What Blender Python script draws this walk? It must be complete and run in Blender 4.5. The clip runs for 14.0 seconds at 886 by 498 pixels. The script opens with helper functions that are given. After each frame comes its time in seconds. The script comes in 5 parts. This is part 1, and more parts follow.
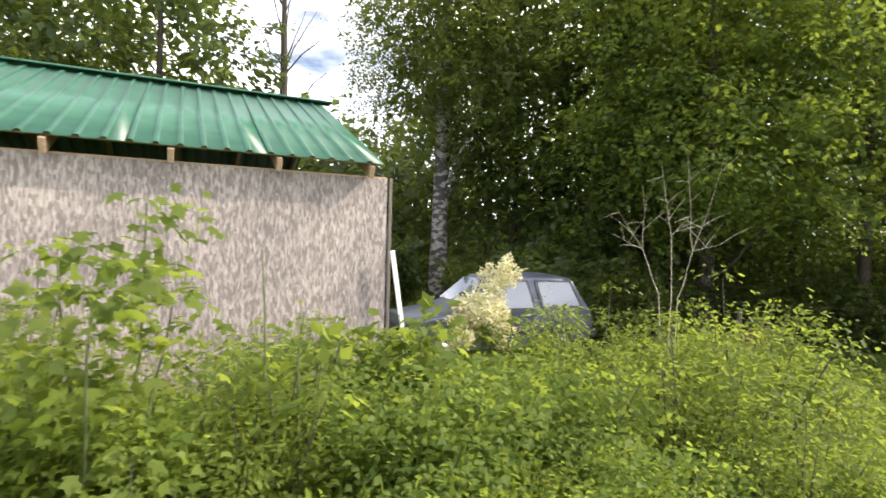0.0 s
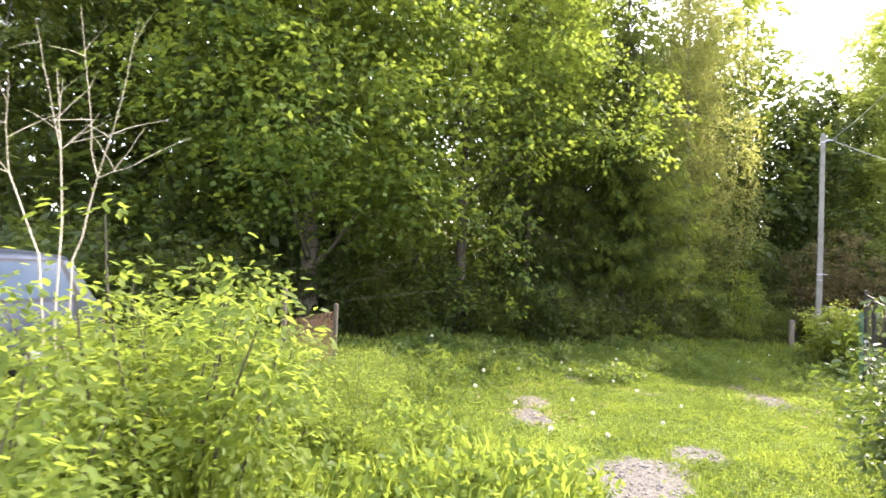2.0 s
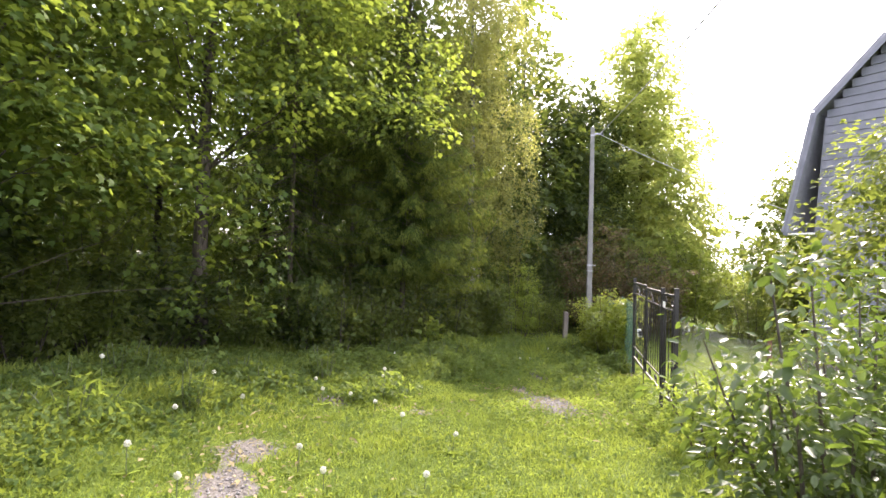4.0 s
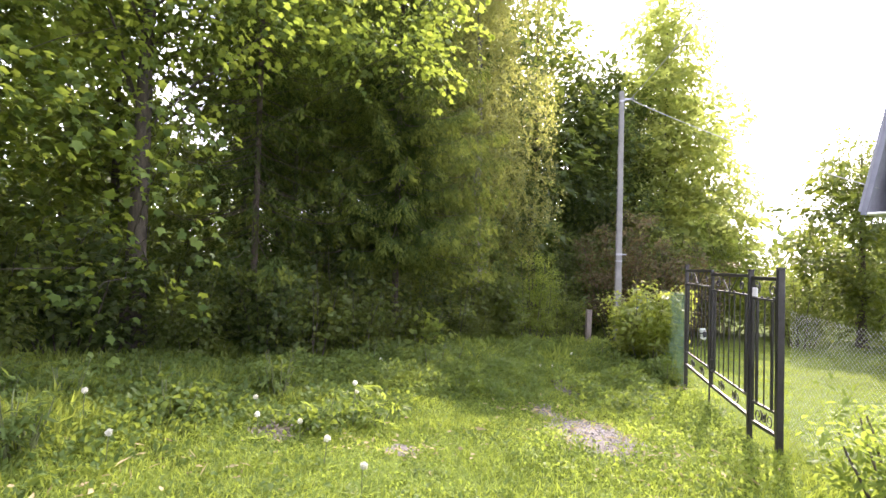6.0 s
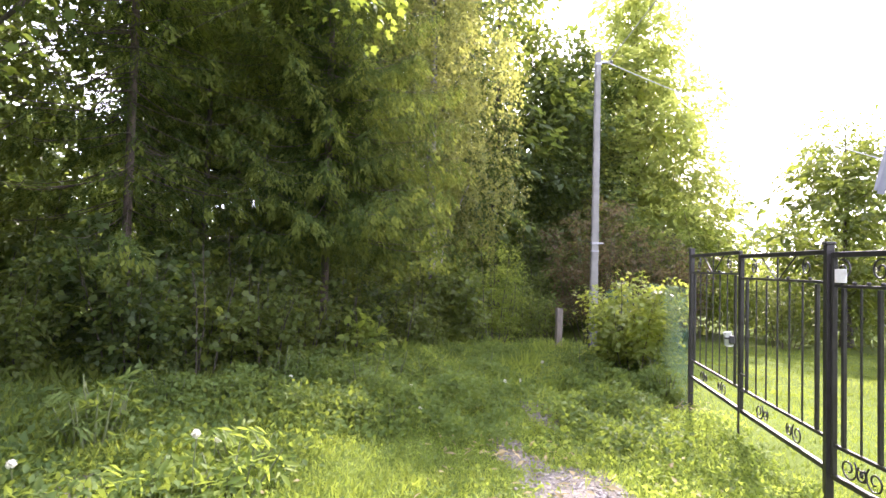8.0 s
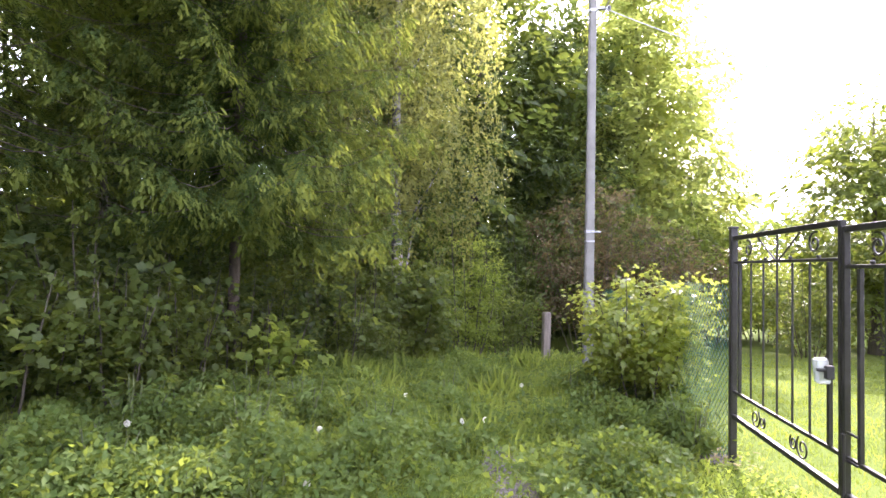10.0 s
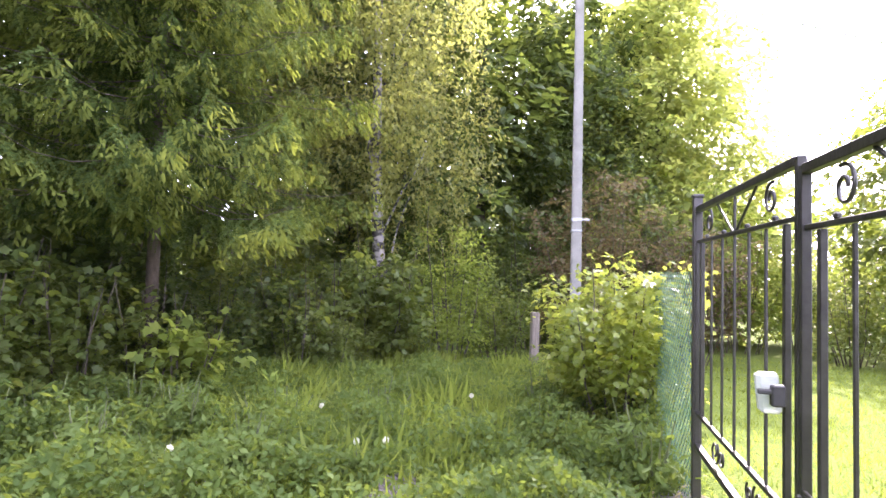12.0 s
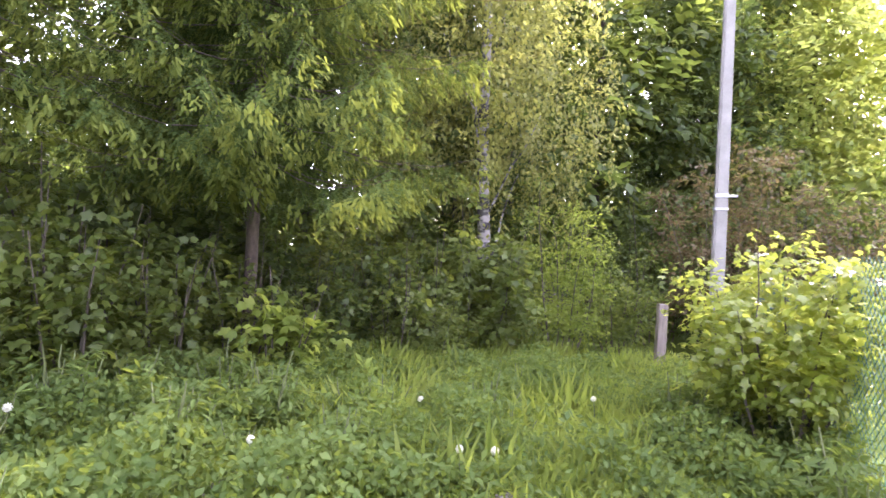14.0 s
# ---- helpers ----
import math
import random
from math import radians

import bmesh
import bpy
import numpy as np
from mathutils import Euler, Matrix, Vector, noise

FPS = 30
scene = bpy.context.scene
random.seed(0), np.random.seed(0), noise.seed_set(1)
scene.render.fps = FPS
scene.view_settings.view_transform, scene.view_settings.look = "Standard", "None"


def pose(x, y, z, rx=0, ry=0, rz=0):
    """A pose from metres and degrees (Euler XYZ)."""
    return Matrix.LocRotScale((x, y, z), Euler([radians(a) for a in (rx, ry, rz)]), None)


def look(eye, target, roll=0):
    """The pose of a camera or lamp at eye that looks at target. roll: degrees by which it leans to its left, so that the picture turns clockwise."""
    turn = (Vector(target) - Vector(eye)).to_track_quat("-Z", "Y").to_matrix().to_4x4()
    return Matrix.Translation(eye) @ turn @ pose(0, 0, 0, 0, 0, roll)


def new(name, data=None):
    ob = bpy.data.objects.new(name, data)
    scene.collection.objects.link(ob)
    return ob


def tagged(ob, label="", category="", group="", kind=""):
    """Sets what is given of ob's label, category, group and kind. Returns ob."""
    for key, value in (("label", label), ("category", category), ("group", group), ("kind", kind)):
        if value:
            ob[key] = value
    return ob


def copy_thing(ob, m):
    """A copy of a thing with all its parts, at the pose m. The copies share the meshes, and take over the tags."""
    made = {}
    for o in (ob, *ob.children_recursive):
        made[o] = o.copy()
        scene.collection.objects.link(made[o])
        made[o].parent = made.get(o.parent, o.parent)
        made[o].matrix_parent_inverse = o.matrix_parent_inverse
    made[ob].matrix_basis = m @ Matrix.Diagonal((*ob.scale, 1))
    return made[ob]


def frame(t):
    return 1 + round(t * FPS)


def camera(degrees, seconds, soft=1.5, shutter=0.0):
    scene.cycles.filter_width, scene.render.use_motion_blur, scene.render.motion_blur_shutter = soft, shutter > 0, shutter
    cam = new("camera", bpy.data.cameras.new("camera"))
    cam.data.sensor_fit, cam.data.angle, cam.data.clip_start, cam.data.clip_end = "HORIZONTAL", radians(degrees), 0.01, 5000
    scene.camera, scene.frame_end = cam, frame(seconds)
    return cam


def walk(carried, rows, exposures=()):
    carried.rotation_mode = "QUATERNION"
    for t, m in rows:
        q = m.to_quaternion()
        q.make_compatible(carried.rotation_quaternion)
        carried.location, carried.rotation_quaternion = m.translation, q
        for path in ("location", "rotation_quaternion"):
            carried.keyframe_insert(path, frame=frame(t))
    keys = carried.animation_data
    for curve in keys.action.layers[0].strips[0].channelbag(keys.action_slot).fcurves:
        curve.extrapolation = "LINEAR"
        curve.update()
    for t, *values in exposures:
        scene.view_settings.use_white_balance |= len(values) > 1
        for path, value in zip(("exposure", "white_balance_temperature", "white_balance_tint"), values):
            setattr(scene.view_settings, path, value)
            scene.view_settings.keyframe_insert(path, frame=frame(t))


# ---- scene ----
cam = camera(78.8, 14.0, 1.5, 0.12)
METRES, EYE, TILT, LEAN, TURN = 15.0, 1.75, -0.5, 2.25, -20.6
ROWS = [
    (0.0, 0.0, 0.0, 0.0, 0.02, -0.37, -3.76),
    (0.5, 0.0386, 0.0338, -0.0051, -10.95, 0.52, -3.78),
    (1.0, 0.0798, 0.0615, -0.0092, -20.46, 1.21, -3.67),
    (1.5, 0.1215, 0.0859, -0.0151, -25.35, 1.68, -3.58),
    (2.0, 0.163, 0.1079, -0.0192, -32.55, 2.11, -3.43),
    (2.5, 0.2066, 0.1297, -0.0234, -42.47, 2.74, -3.13),
    (3.0, 0.2431, 0.1538, -0.0237, -53.68, 3.38, -2.53),
    (5.5, 0.4096, 0.2579, -0.0445, -53.1, 3.66, -2.52),
    (6.0, 0.4417, 0.2813, -0.0465, -52.85, 3.67, -2.57),
    (6.5, 0.4738, 0.2972, -0.0488, -52.82, 3.71, -2.51),
    (7.0, 0.5061, 0.3143, -0.05, -53.32, 3.78, -2.49),
    (7.5, 0.5372, 0.3316, -0.0524, -56.7, 3.94, -2.33),
    (8.0, 0.5707, 0.35, -0.054, -56.88, 3.95, -2.29),
    (8.5, 0.6076, 0.3628, -0.0553, -58.49, 3.94, -2.14),
    (11.0, 0.774, 0.4021, -0.0568, -56.96, 4.22, -2.08),
    (11.5, 0.7993, 0.3882, -0.059, -56.48, 4.21, -2.01),
    (12.0, 0.81, 0.3704, -0.0589, -53.06, 4.24, -2.32),
    (12.5, 0.8184, 0.3666, -0.0588, -49.58, 3.83, -3.0),
    (13.0, 0.8246, 0.3674, -0.0592, -48.46, 3.46, -3.49),
    (13.5, 0.8338, 0.3829, -0.0618, -47.37, 3.24, -3.58),
    (14.0, 0.8433, 0.4073, -0.0629, -42.33, 2.26, -4.08),
]
walk(cam, [(t, pose(0, 0, EYE, TILT, LEAN, TURN) @ pose(METRES * x, METRES * y, METRES * z, 90 + pitch, roll, yaw)) for t, x, y, z, yaw, pitch, roll in ROWS],
     [(0, 0.55, 6600, 17), (1.2, 1.3, 6500, 18), (2.2, 1.55, 6400, 21), (3, 1.2, 6400, 23), (6.5, 1.55, 6200, 30), (11, 2.1, 6000, 34), (14, 2.5, 6000, 39)])

# ---- world, sun ----
SUN_AZ, SUN_EL = 103.0, 38.0
world = bpy.data.worlds.new("world")
scene.world = world
world.use_nodes = True
wn, wl = world.node_tree.nodes, world.node_tree.links
wn.clear()
w_out, w_bg = wn.new("ShaderNodeOutputWorld"), wn.new("ShaderNodeBackground")
w_sky = wn.new("ShaderNodeTexSky")
w_sky.sky_type, w_sky.sun_disc = "NISHITA", False
w_sky.sun_elevation, w_sky.sun_rotation = radians(SUN_EL), radians(SUN_AZ)
w_sky.air_density, w_sky.dust_density = 1.0, 2.5
w_co, w_noise, w_ramp, w_mix = (wn.new("ShaderNodeTexCoord"), wn.new("ShaderNodeTexNoise"),
                                wn.new("ShaderNodeValToRGB"), wn.new("ShaderNodeMixRGB"))
w_map = wn.new("ShaderNodeMapping")
w_map.inputs["Scale"].default_value = (1.0, 1.0, 2.6)
w_noise.inputs["Scale"].default_value, w_noise.inputs["Detail"].default_value = 3.2, 6
w_ramp.color_ramp.elements[0].position, w_ramp.color_ramp.elements[1].position = 0.34, 0.6
w_mix.inputs[2].default_value = (18.0, 18.5, 19.2, 1)
wl.new(w_co.outputs["Generated"], w_map.inputs["Vector"])
wl.new(w_map.outputs["Vector"], w_noise.inputs["Vector"])
wl.new(w_noise.outputs["Fac"], w_ramp.inputs["Fac"])
wl.new(w_ramp.outputs["Color"], w_mix.inputs[0])
wl.new(w_sky.outputs["Color"], w_mix.inputs[1])
wl.new(w_mix.outputs["Color"], w_bg.inputs["Color"])
w_bg.inputs["Strength"].default_value = 0.15
wl.new(w_bg.outputs["Background"], w_out.inputs["Surface"])

sun = new("sun", bpy.data.lights.new("sun", "SUN"))
sun.data.energy, sun.data.angle, sun.data.color = 5.0, radians(0.6), (1.0, 0.92, 0.76)
SUN_DIR = Vector((math.sin(radians(SUN_AZ)) * math.cos(radians(SUN_EL)),
                  math.cos(radians(SUN_AZ)) * math.cos(radians(SUN_EL)), math.sin(radians(SUN_EL))))
sun.matrix_world = look(SUN_DIR * 60, (0, 0, 0))

# ---- materials ----


def material(name):
    m = bpy.data.materials.new(name)
    m.use_nodes = True
    return m, m.node_tree.nodes, m.node_tree.links, m.node_tree.nodes["Principled BSDF"]


def leaf_material(name, dark, light, glow, through_share=0.45, rough=0.45, gloss=0.22):
    """Leaf: gloss and diffuse above, light that comes through from behind; each leaf has its own tone."""
    m, n, l, p = material(name)
    geo, ramp = n.new("ShaderNodeNewGeometry"), n.new("ShaderNodeValToRGB")
    ramp.color_ramp.elements[0].color, ramp.color_ramp.elements[1].color = (*dark, 1), (*light, 1)
    l.new(geo.outputs["Random Per Island"], ramp.inputs["Fac"])
    co, patch, tone = n.new("ShaderNodeTexCoord"), n.new("ShaderNodeTexNoise"), n.new("ShaderNodeMixRGB")
    patch.inputs["Scale"].default_value = 0.9
    l.new(co.outputs["Object"], patch.inputs["Vector"])
    tone.blend_type = "MULTIPLY"
    tone.inputs[0].default_value = 0.6
    pr = n.new("ShaderNodeValToRGB")
    pr.color_ramp.elements[0].position, pr.color_ramp.elements[1].position = 0.35, 0.65
    pr.color_ramp.elements[0].color, pr.color_ramp.elements[1].color = (0.55, 0.6, 0.5, 1), (1.15, 1.1, 0.9, 1)
    l.new(patch.outputs["Fac"], pr.inputs["Fac"])
    l.new(ramp.outputs["Color"], tone.inputs[1])
    l.new(pr.outputs["Color"], tone.inputs[2])
    l.new(tone.outputs["Color"], p.inputs["Base Color"])
    p.inputs["Roughness"].default_value = rough
    p.inputs["Specular IOR Level"].default_value = gloss
    tr, mix, gm = n.new("ShaderNodeBsdfTranslucent"), n.new("ShaderNodeMixShader"), n.new("ShaderNodeMixRGB")
    gm.blend_type = "MULTIPLY"
    gm.inputs[0].default_value = 0.6
    gm.inputs[1].default_value = (*glow, 1)
    l.new(pr.outputs["Color"], gm.inputs[2])
    l.new(gm.outputs["Color"], tr.inputs["Color"])
    mix.inputs[0].default_value = through_share
    l.new(p.outputs["BSDF"], mix.inputs[1])
    l.new(tr.outputs["BSDF"], mix.inputs[2])
    l.new(mix.outputs["Shader"], n["Material Output"].inputs["Surface"])
    return m


def rough_material(name, a, b, scale=6.0, rough=0.8, bump=0.3, metal=0.0, stretch=(1, 1, 1), fine=60.0):
    """Two tones mixed by a coarse and a fine noise, with relief."""
    m, n, l, p = material(name)
    co, mp, n1, n2 = (n.new("ShaderNodeTexCoord"), n.new("ShaderNodeMapping"), n.new("ShaderNodeTexNoise"),
                      n.new("ShaderNodeTexNoise"))
    mp.inputs["Scale"].default_value = stretch
    n1.inputs["Scale"].default_value, n1.inputs["Detail"].default_value = scale, 5
    n2.inputs["Scale"].default_value, n2.inputs["Detail"].default_value = fine, 3
    ad, ramp, bp = n.new("ShaderNodeMath"), n.new("ShaderNodeValToRGB"), n.new("ShaderNodeBump")
    ad.operation = "MULTIPLY_ADD"
    ad.inputs[1].default_value = 0.45
    ramp.color_ramp.elements[0].position, ramp.color_ramp.elements[1].position = 0.45, 0.95
    ramp.color_ramp.elements[0].color, ramp.color_ramp.elements[1].color = (*a, 1), (*b, 1)
    l.new(co.outputs["Object"], mp.inputs["Vector"])
    l.new(mp.outputs["Vector"], n1.inputs["Vector"])
    l.new(mp.outputs["Vector"], n2.inputs["Vector"])
    l.new(n2.outputs["Fac"], ad.inputs[0])
    l.new(n1.outputs["Fac"], ad.inputs[2])
    l.new(ad.outputs["Value"], ramp.inputs["Fac"])
    l.new(ramp.outputs["Color"], p.inputs["Base Color"])
    bp.inputs["Strength"].default_value, bp.inputs["Distance"].default_value = bump, 0.02
    l.new(ad.outputs["Value"], bp.inputs["Height"])
    l.new(bp.outputs["Normal"], p.inputs["Normal"])
    p.inputs["Roughness"].default_value, p.inputs["Metallic"].default_value = rough, metal
    return m


MAPLE = leaf_material("maple_leaf", (0.036, 0.07, 0.02), (0.088, 0.13, 0.032), (0.36, 0.45, 0.06), 0.43, 0.6, 0.1)
BROAD = leaf_material("broad_leaf", (0.039, 0.0627, 0.018), (0.0801, 0.11, 0.032), (0.32, 0.382, 0.06), 0.44)
# darker copy of the broad leaf: shade of wood and bushes put into the colour
DARKL = leaf_material("shade_toned_leaf", (0.0297, 0.051, 0.018), (0.0595, 0.0882, 0.03), (0.217, 0.284, 0.05), 0.4)
BIRCH = leaf_material("birch_leaf", (0.0801, 0.103, 0.035), (0.172, 0.186, 0.07), (0.481, 0.49, 0.12), 0.48, 0.4)
# pale, very translucent leaf: the alder's backlit brightness put into the colour
SUNNY = leaf_material("backlit_toned_leaf", (0.085, 0.12, 0.032), (0.18, 0.22, 0.065), (0.6, 0.66, 0.17), 0.55, 0.45)
SPRUCE = leaf_material("spruce_needles", (0.0229, 0.0412, 0.014), (0.0481, 0.0725, 0.02), (0.138, 0.186, 0.03), 0.3, 0.9, 0.04)
SHOOTS = leaf_material("new_spruce_shoots", (0.05, 0.072, 0.018), (0.1, 0.124, 0.03), (0.24, 0.28, 0.045), 0.38, 0.9, 0.04)
WEED = leaf_material("weed_leaf", (0.062, 0.102, 0.024), (0.14, 0.185, 0.046), (0.42, 0.53, 0.08), 0.44, 0.5, 0.1)
# dark green weed leaf; the bank's shade is also put into its colour
ELDERLEAF = leaf_material("ground_elder_leaf", (0.039, 0.0706, 0.022), (0.0859, 0.127, 0.042), (0.275, 0.353, 0.05), 0.38, 0.6, 0.1)
SHRUB = leaf_material("shrub_leaf", (0.064, 0.1, 0.022), (0.15, 0.19, 0.045), (0.43, 0.53, 0.08), 0.46, 0.5, 0.12)
GRASS = leaf_material("grass_blade", (0.066, 0.104, 0.026), (0.15, 0.182, 0.056), (0.38, 0.47, 0.07), 0.47, 0.7, 0.06)
CURRANT = leaf_material("currant_leaf", (0.072, 0.112, 0.024), (0.155, 0.195, 0.045), (0.56, 0.62, 0.09), 0.5, 0.35, 0.4)
DRYLEAF = leaf_material("ruddy_leaf", (0.05, 0.045, 0.024), (0.1, 0.08, 0.04), (0.26, 0.2, 0.08), 0.38)
# glossy leaf of maple and lilac by the fence, colour lowered for their shade
GLOSSY = leaf_material("shade_toned_glossy_leaf", (0.034, 0.06, 0.02), (0.068, 0.1, 0.03), (0.2, 0.29, 0.04), 0.34, 0.4, 0.3)
CREAM = leaf_material("cream_blossom", (0.76, 0.71, 0.46), (0.88, 0.85, 0.62), (0.72, 0.68, 0.42), 0.35, 0.8)
BARK = rough_material("bark", (0.035, 0.03, 0.022), (0.1, 0.084, 0.06), 9, 0.9, 0.8, 0, (3, 3, 0.6))
SPRUCEBARK = rough_material("spruce_bark", (0.035, 0.027, 0.02), (0.1, 0.075, 0.055), 12, 0.9, 0.9, 0, (2, 2, 1))
DEADWOOD = rough_material("dead_twig", (0.3, 0.26, 0.2), (0.5, 0.44, 0.34), 14, 0.8, 0.3, 0, (3, 3, 0.5))
STEM = rough_material("green_stem", (0.05, 0.07, 0.02), (0.1, 0.12, 0.04), 20, 0.7, 0.2)
OLDWOOD = rough_material("grey_wood", (0.085, 0.072, 0.058), (0.19, 0.168, 0.14), 7, 0.85, 0.6, 0, (9, 9, 0.7))
RAWWOOD = rough_material("raw_wood", (0.3, 0.2, 0.12), (0.5, 0.36, 0.22), 6, 0.8, 0.4, 0, (8, 1, 8))
CONCRETE = rough_material("pole_concrete", (0.125, 0.125, 0.115), (0.21, 0.21, 0.195), 5, 0.85, 0.35)
GATEPAINT = rough_material("black_gate_paint", (0.012, 0.011, 0.011), (0.03, 0.028, 0.027), 14, 0.38, 0.15)
STEEL = rough_material("galvanised_steel", (0.24, 0.25, 0.26), (0.36, 0.37, 0.38), 20, 0.5, 0.1, 0.9)
RUST = rough_material("rusty_wire", (0.1, 0.05, 0.03), (0.24, 0.14, 0.09), 18, 0.85, 0.4, 0.3)
MESHGREEN = rough_material("green_coated_wire", (0.012, 0.07, 0.045), (0.025, 0.12, 0.08), 20, 0.28, 0.1)
WIREGREY = rough_material("wire_grey", (0.32, 0.33, 0.33), (0.45, 0.46, 0.45), 20, 0.5, 0.1, 0.6)
CABLE = rough_material("cable_sheath", (0.3, 0.3, 0.3), (0.45, 0.45, 0.44), 10, 0.6, 0.1)
PLASTIC = rough_material("clear_plastic_cover", (0.5, 0.54, 0.52), (0.66, 0.7, 0.67), 9, 0.25, 0.1)
PLASTIC.node_tree.nodes["Principled BSDF"].inputs["Transmission Weight"].default_value = 0.45
WHITEPAINT = rough_material("white_paint", (0.66, 0.66, 0.64), (0.8, 0.8, 0.78), 8, 0.6, 0.15)
GRAVEL = rough_material("gravel_stone", (0.12, 0.11, 0.105), (0.27, 0.255, 0.24), 25, 0.9, 0.5)
SIDING = rough_material("grey_siding", (0.13, 0.14, 0.17), (0.19, 0.2, 0.235), 4, 0.7, 0.1)
ROOFGREY = rough_material("house_roofing", (0.17, 0.18, 0.2), (0.26, 0.27, 0.3), 6, 0.6, 0.2)
CARPAINT = rough_material("dull_grey_car_paint", (0.045, 0.055, 0.08), (0.095, 0.108, 0.14), 5, 0.32, 0.04, 0.2)
RUBBER = rough_material("black_rubber", (0.012, 0.012, 0.012), (0.03, 0.03, 0.03), 12, 0.7, 0.2)
DARKTRIM = rough_material("dark_trim", (0.015, 0.015, 0.016), (0.035, 0.035, 0.037), 12, 0.5, 0.1)


def roof_green():
    m = rough_material("green_painted_steel", (0.006, 0.07, 0.038), (0.02, 0.115, 0.064), 3, 0.42, 0.05, 0.0)
    return m


def osb():
    """Pressed strand board: pale flakes of all directions, greyed by the weather."""
    m, n, l, p = material("strand_board")
    co = n.new("ShaderNodeTexCoord")
    mixes = None
    for i, (rot, sc) in enumerate(((0.12, (17, 1, 4.2)), (0.45, (15, 1, 4.6)), (-0.4, (14, 1, 5)))):
        mp, v = n.new("ShaderNodeMapping"), n.new("ShaderNodeTexVoronoi")
        mp.inputs["Rotation"].default_value = (0, rot, 0)
        mp.inputs["Scale"].default_value = sc
        v.inputs["Scale"].default_value = 3.4
        l.new(co.outputs["Object"], mp.inputs["Vector"])
        l.new(mp.outputs["Vector"], v.inputs["Vector"])
        bw = n.new("ShaderNodeRGBToBW")
        l.new(v.outputs["Color"], bw.inputs["Color"])
        if mixes is None:
            mixes = bw.outputs[0]
        else:
            mx = n.new("ShaderNodeMath")
            mx.operation = "MINIMUM" if i == 1 else "MULTIPLY_ADD"
            if i == 2:
                mx.inputs[1].default_value = 0.5
                l.new(bw.outputs[0], mx.inputs[0])
                l.new(mixes, mx.inputs[2])
            else:
                l.new(bw.outputs[0], mx.inputs[0])
                l.new(mixes, mx.inputs[1])
            mixes = mx.outputs[0]
    ramp, stain, tone = n.new("ShaderNodeValToRGB"), n.new("ShaderNodeTexNoise"), n.new("ShaderNodeMixRGB")
    ramp.color_ramp.elements[0].position, ramp.color_ramp.elements[1].position = 0.36, 1.0
    ramp.color_ramp.elements[0].color, ramp.color_ramp.elements[1].color = (0.2, 0.173, 0.152, 1), (0.46, 0.405, 0.36, 1)
    l.new(mixes, ramp.inputs["Fac"])
    stain.inputs["Scale"].default_value, stain.inputs["Detail"].default_value = 1.1, 5
    l.new(co.outputs["Object"], stain.inputs["Vector"])
    sr = n.new("ShaderNodeValToRGB")
    sr.color_ramp.elements[0].position, sr.color_ramp.elements[1].position = 0.35, 0.65
    sr.color_ramp.elements[0].color, sr.color_ramp.elements[1].color = (0.72, 0.72, 0.74, 1), (1, 1, 1, 1)
    l.new(stain.outputs["Fac"], sr.inputs["Fac"])
    tone.blend_type = "MULTIPLY"
    tone.inputs[0].default_value = 1
    l.new(ramp.outputs["Color"], tone.inputs[1])
    l.new(sr.outputs["Color"], tone.inputs[2])
    l.new(tone.outputs["Color"], p.inputs["Base Color"])
    bp = n.new("ShaderNodeBump")
    bp.inputs["Strength"].default_value, bp.inputs["Distance"].default_value = 0.35, 0.01
    l.new(mixes, bp.inputs["Height"])
    l.new(bp.outputs["Normal"], p.inputs["Normal"])
    p.inputs["Roughness"].default_value = 0.8
    return m


def birch_bark():
    m, n, l, p = material("birch_bark")
    co, mp, no, ramp = (n.new("ShaderNodeTexCoord"), n.new("ShaderNodeMapping"), n.new("ShaderNodeTexNoise"),
                        n.new("ShaderNodeValToRGB"))
    mp.inputs["Scale"].default_value = (2.6, 2.6, 5.0)
    no.inputs["Scale"].default_value, no.inputs["Detail"].default_value = 1.6, 5
    ramp.color_ramp.elements[0].position, ramp.color_ramp.elements[1].position = 0.47, 0.56
    ramp.color_ramp.elements[0].color, ramp.color_ramp.elements[1].color = (0.04, 0.037, 0.034, 1), (0.24, 0.228, 0.21, 1)
    l.new(co.outputs["Object"], mp.inputs["Vector"])
    l.new(mp.outputs["Vector"], no.inputs["Vector"])
    l.new(no.outputs["Fac"], ramp.inputs["Fac"])
    l.new(ramp.outputs["Color"], p.inputs["Base Color"])
    bp = n.new("ShaderNodeBump")
    bp.inputs["Strength"].default_value = 0.5
    l.new(no.outputs["Fac"], bp.inputs["Height"])
    l.new(bp.outputs["Normal"], p.inputs["Normal"])
    p.inputs["Roughness"].default_value = 0.75
    return m


def glass(name, tint):
    m, n, l, p = material(name)
    p.inputs["Base Color"].default_value = (*tint, 1)
    p.inputs["Roughness"].default_value = 0.04
    p.inputs["Specular IOR Level"].default_value = 1.0
    p.inputs["IOR"].default_value = 1.7
    p.inputs["Transmission Weight"].default_value = 0.35
    return m


ROOFGREEN, OSB, BIRCHBARK, CARGLASS = roof_green(), osb(), birch_bark(), glass("dusty_car_glass", (0.1, 0.14, 0.18))

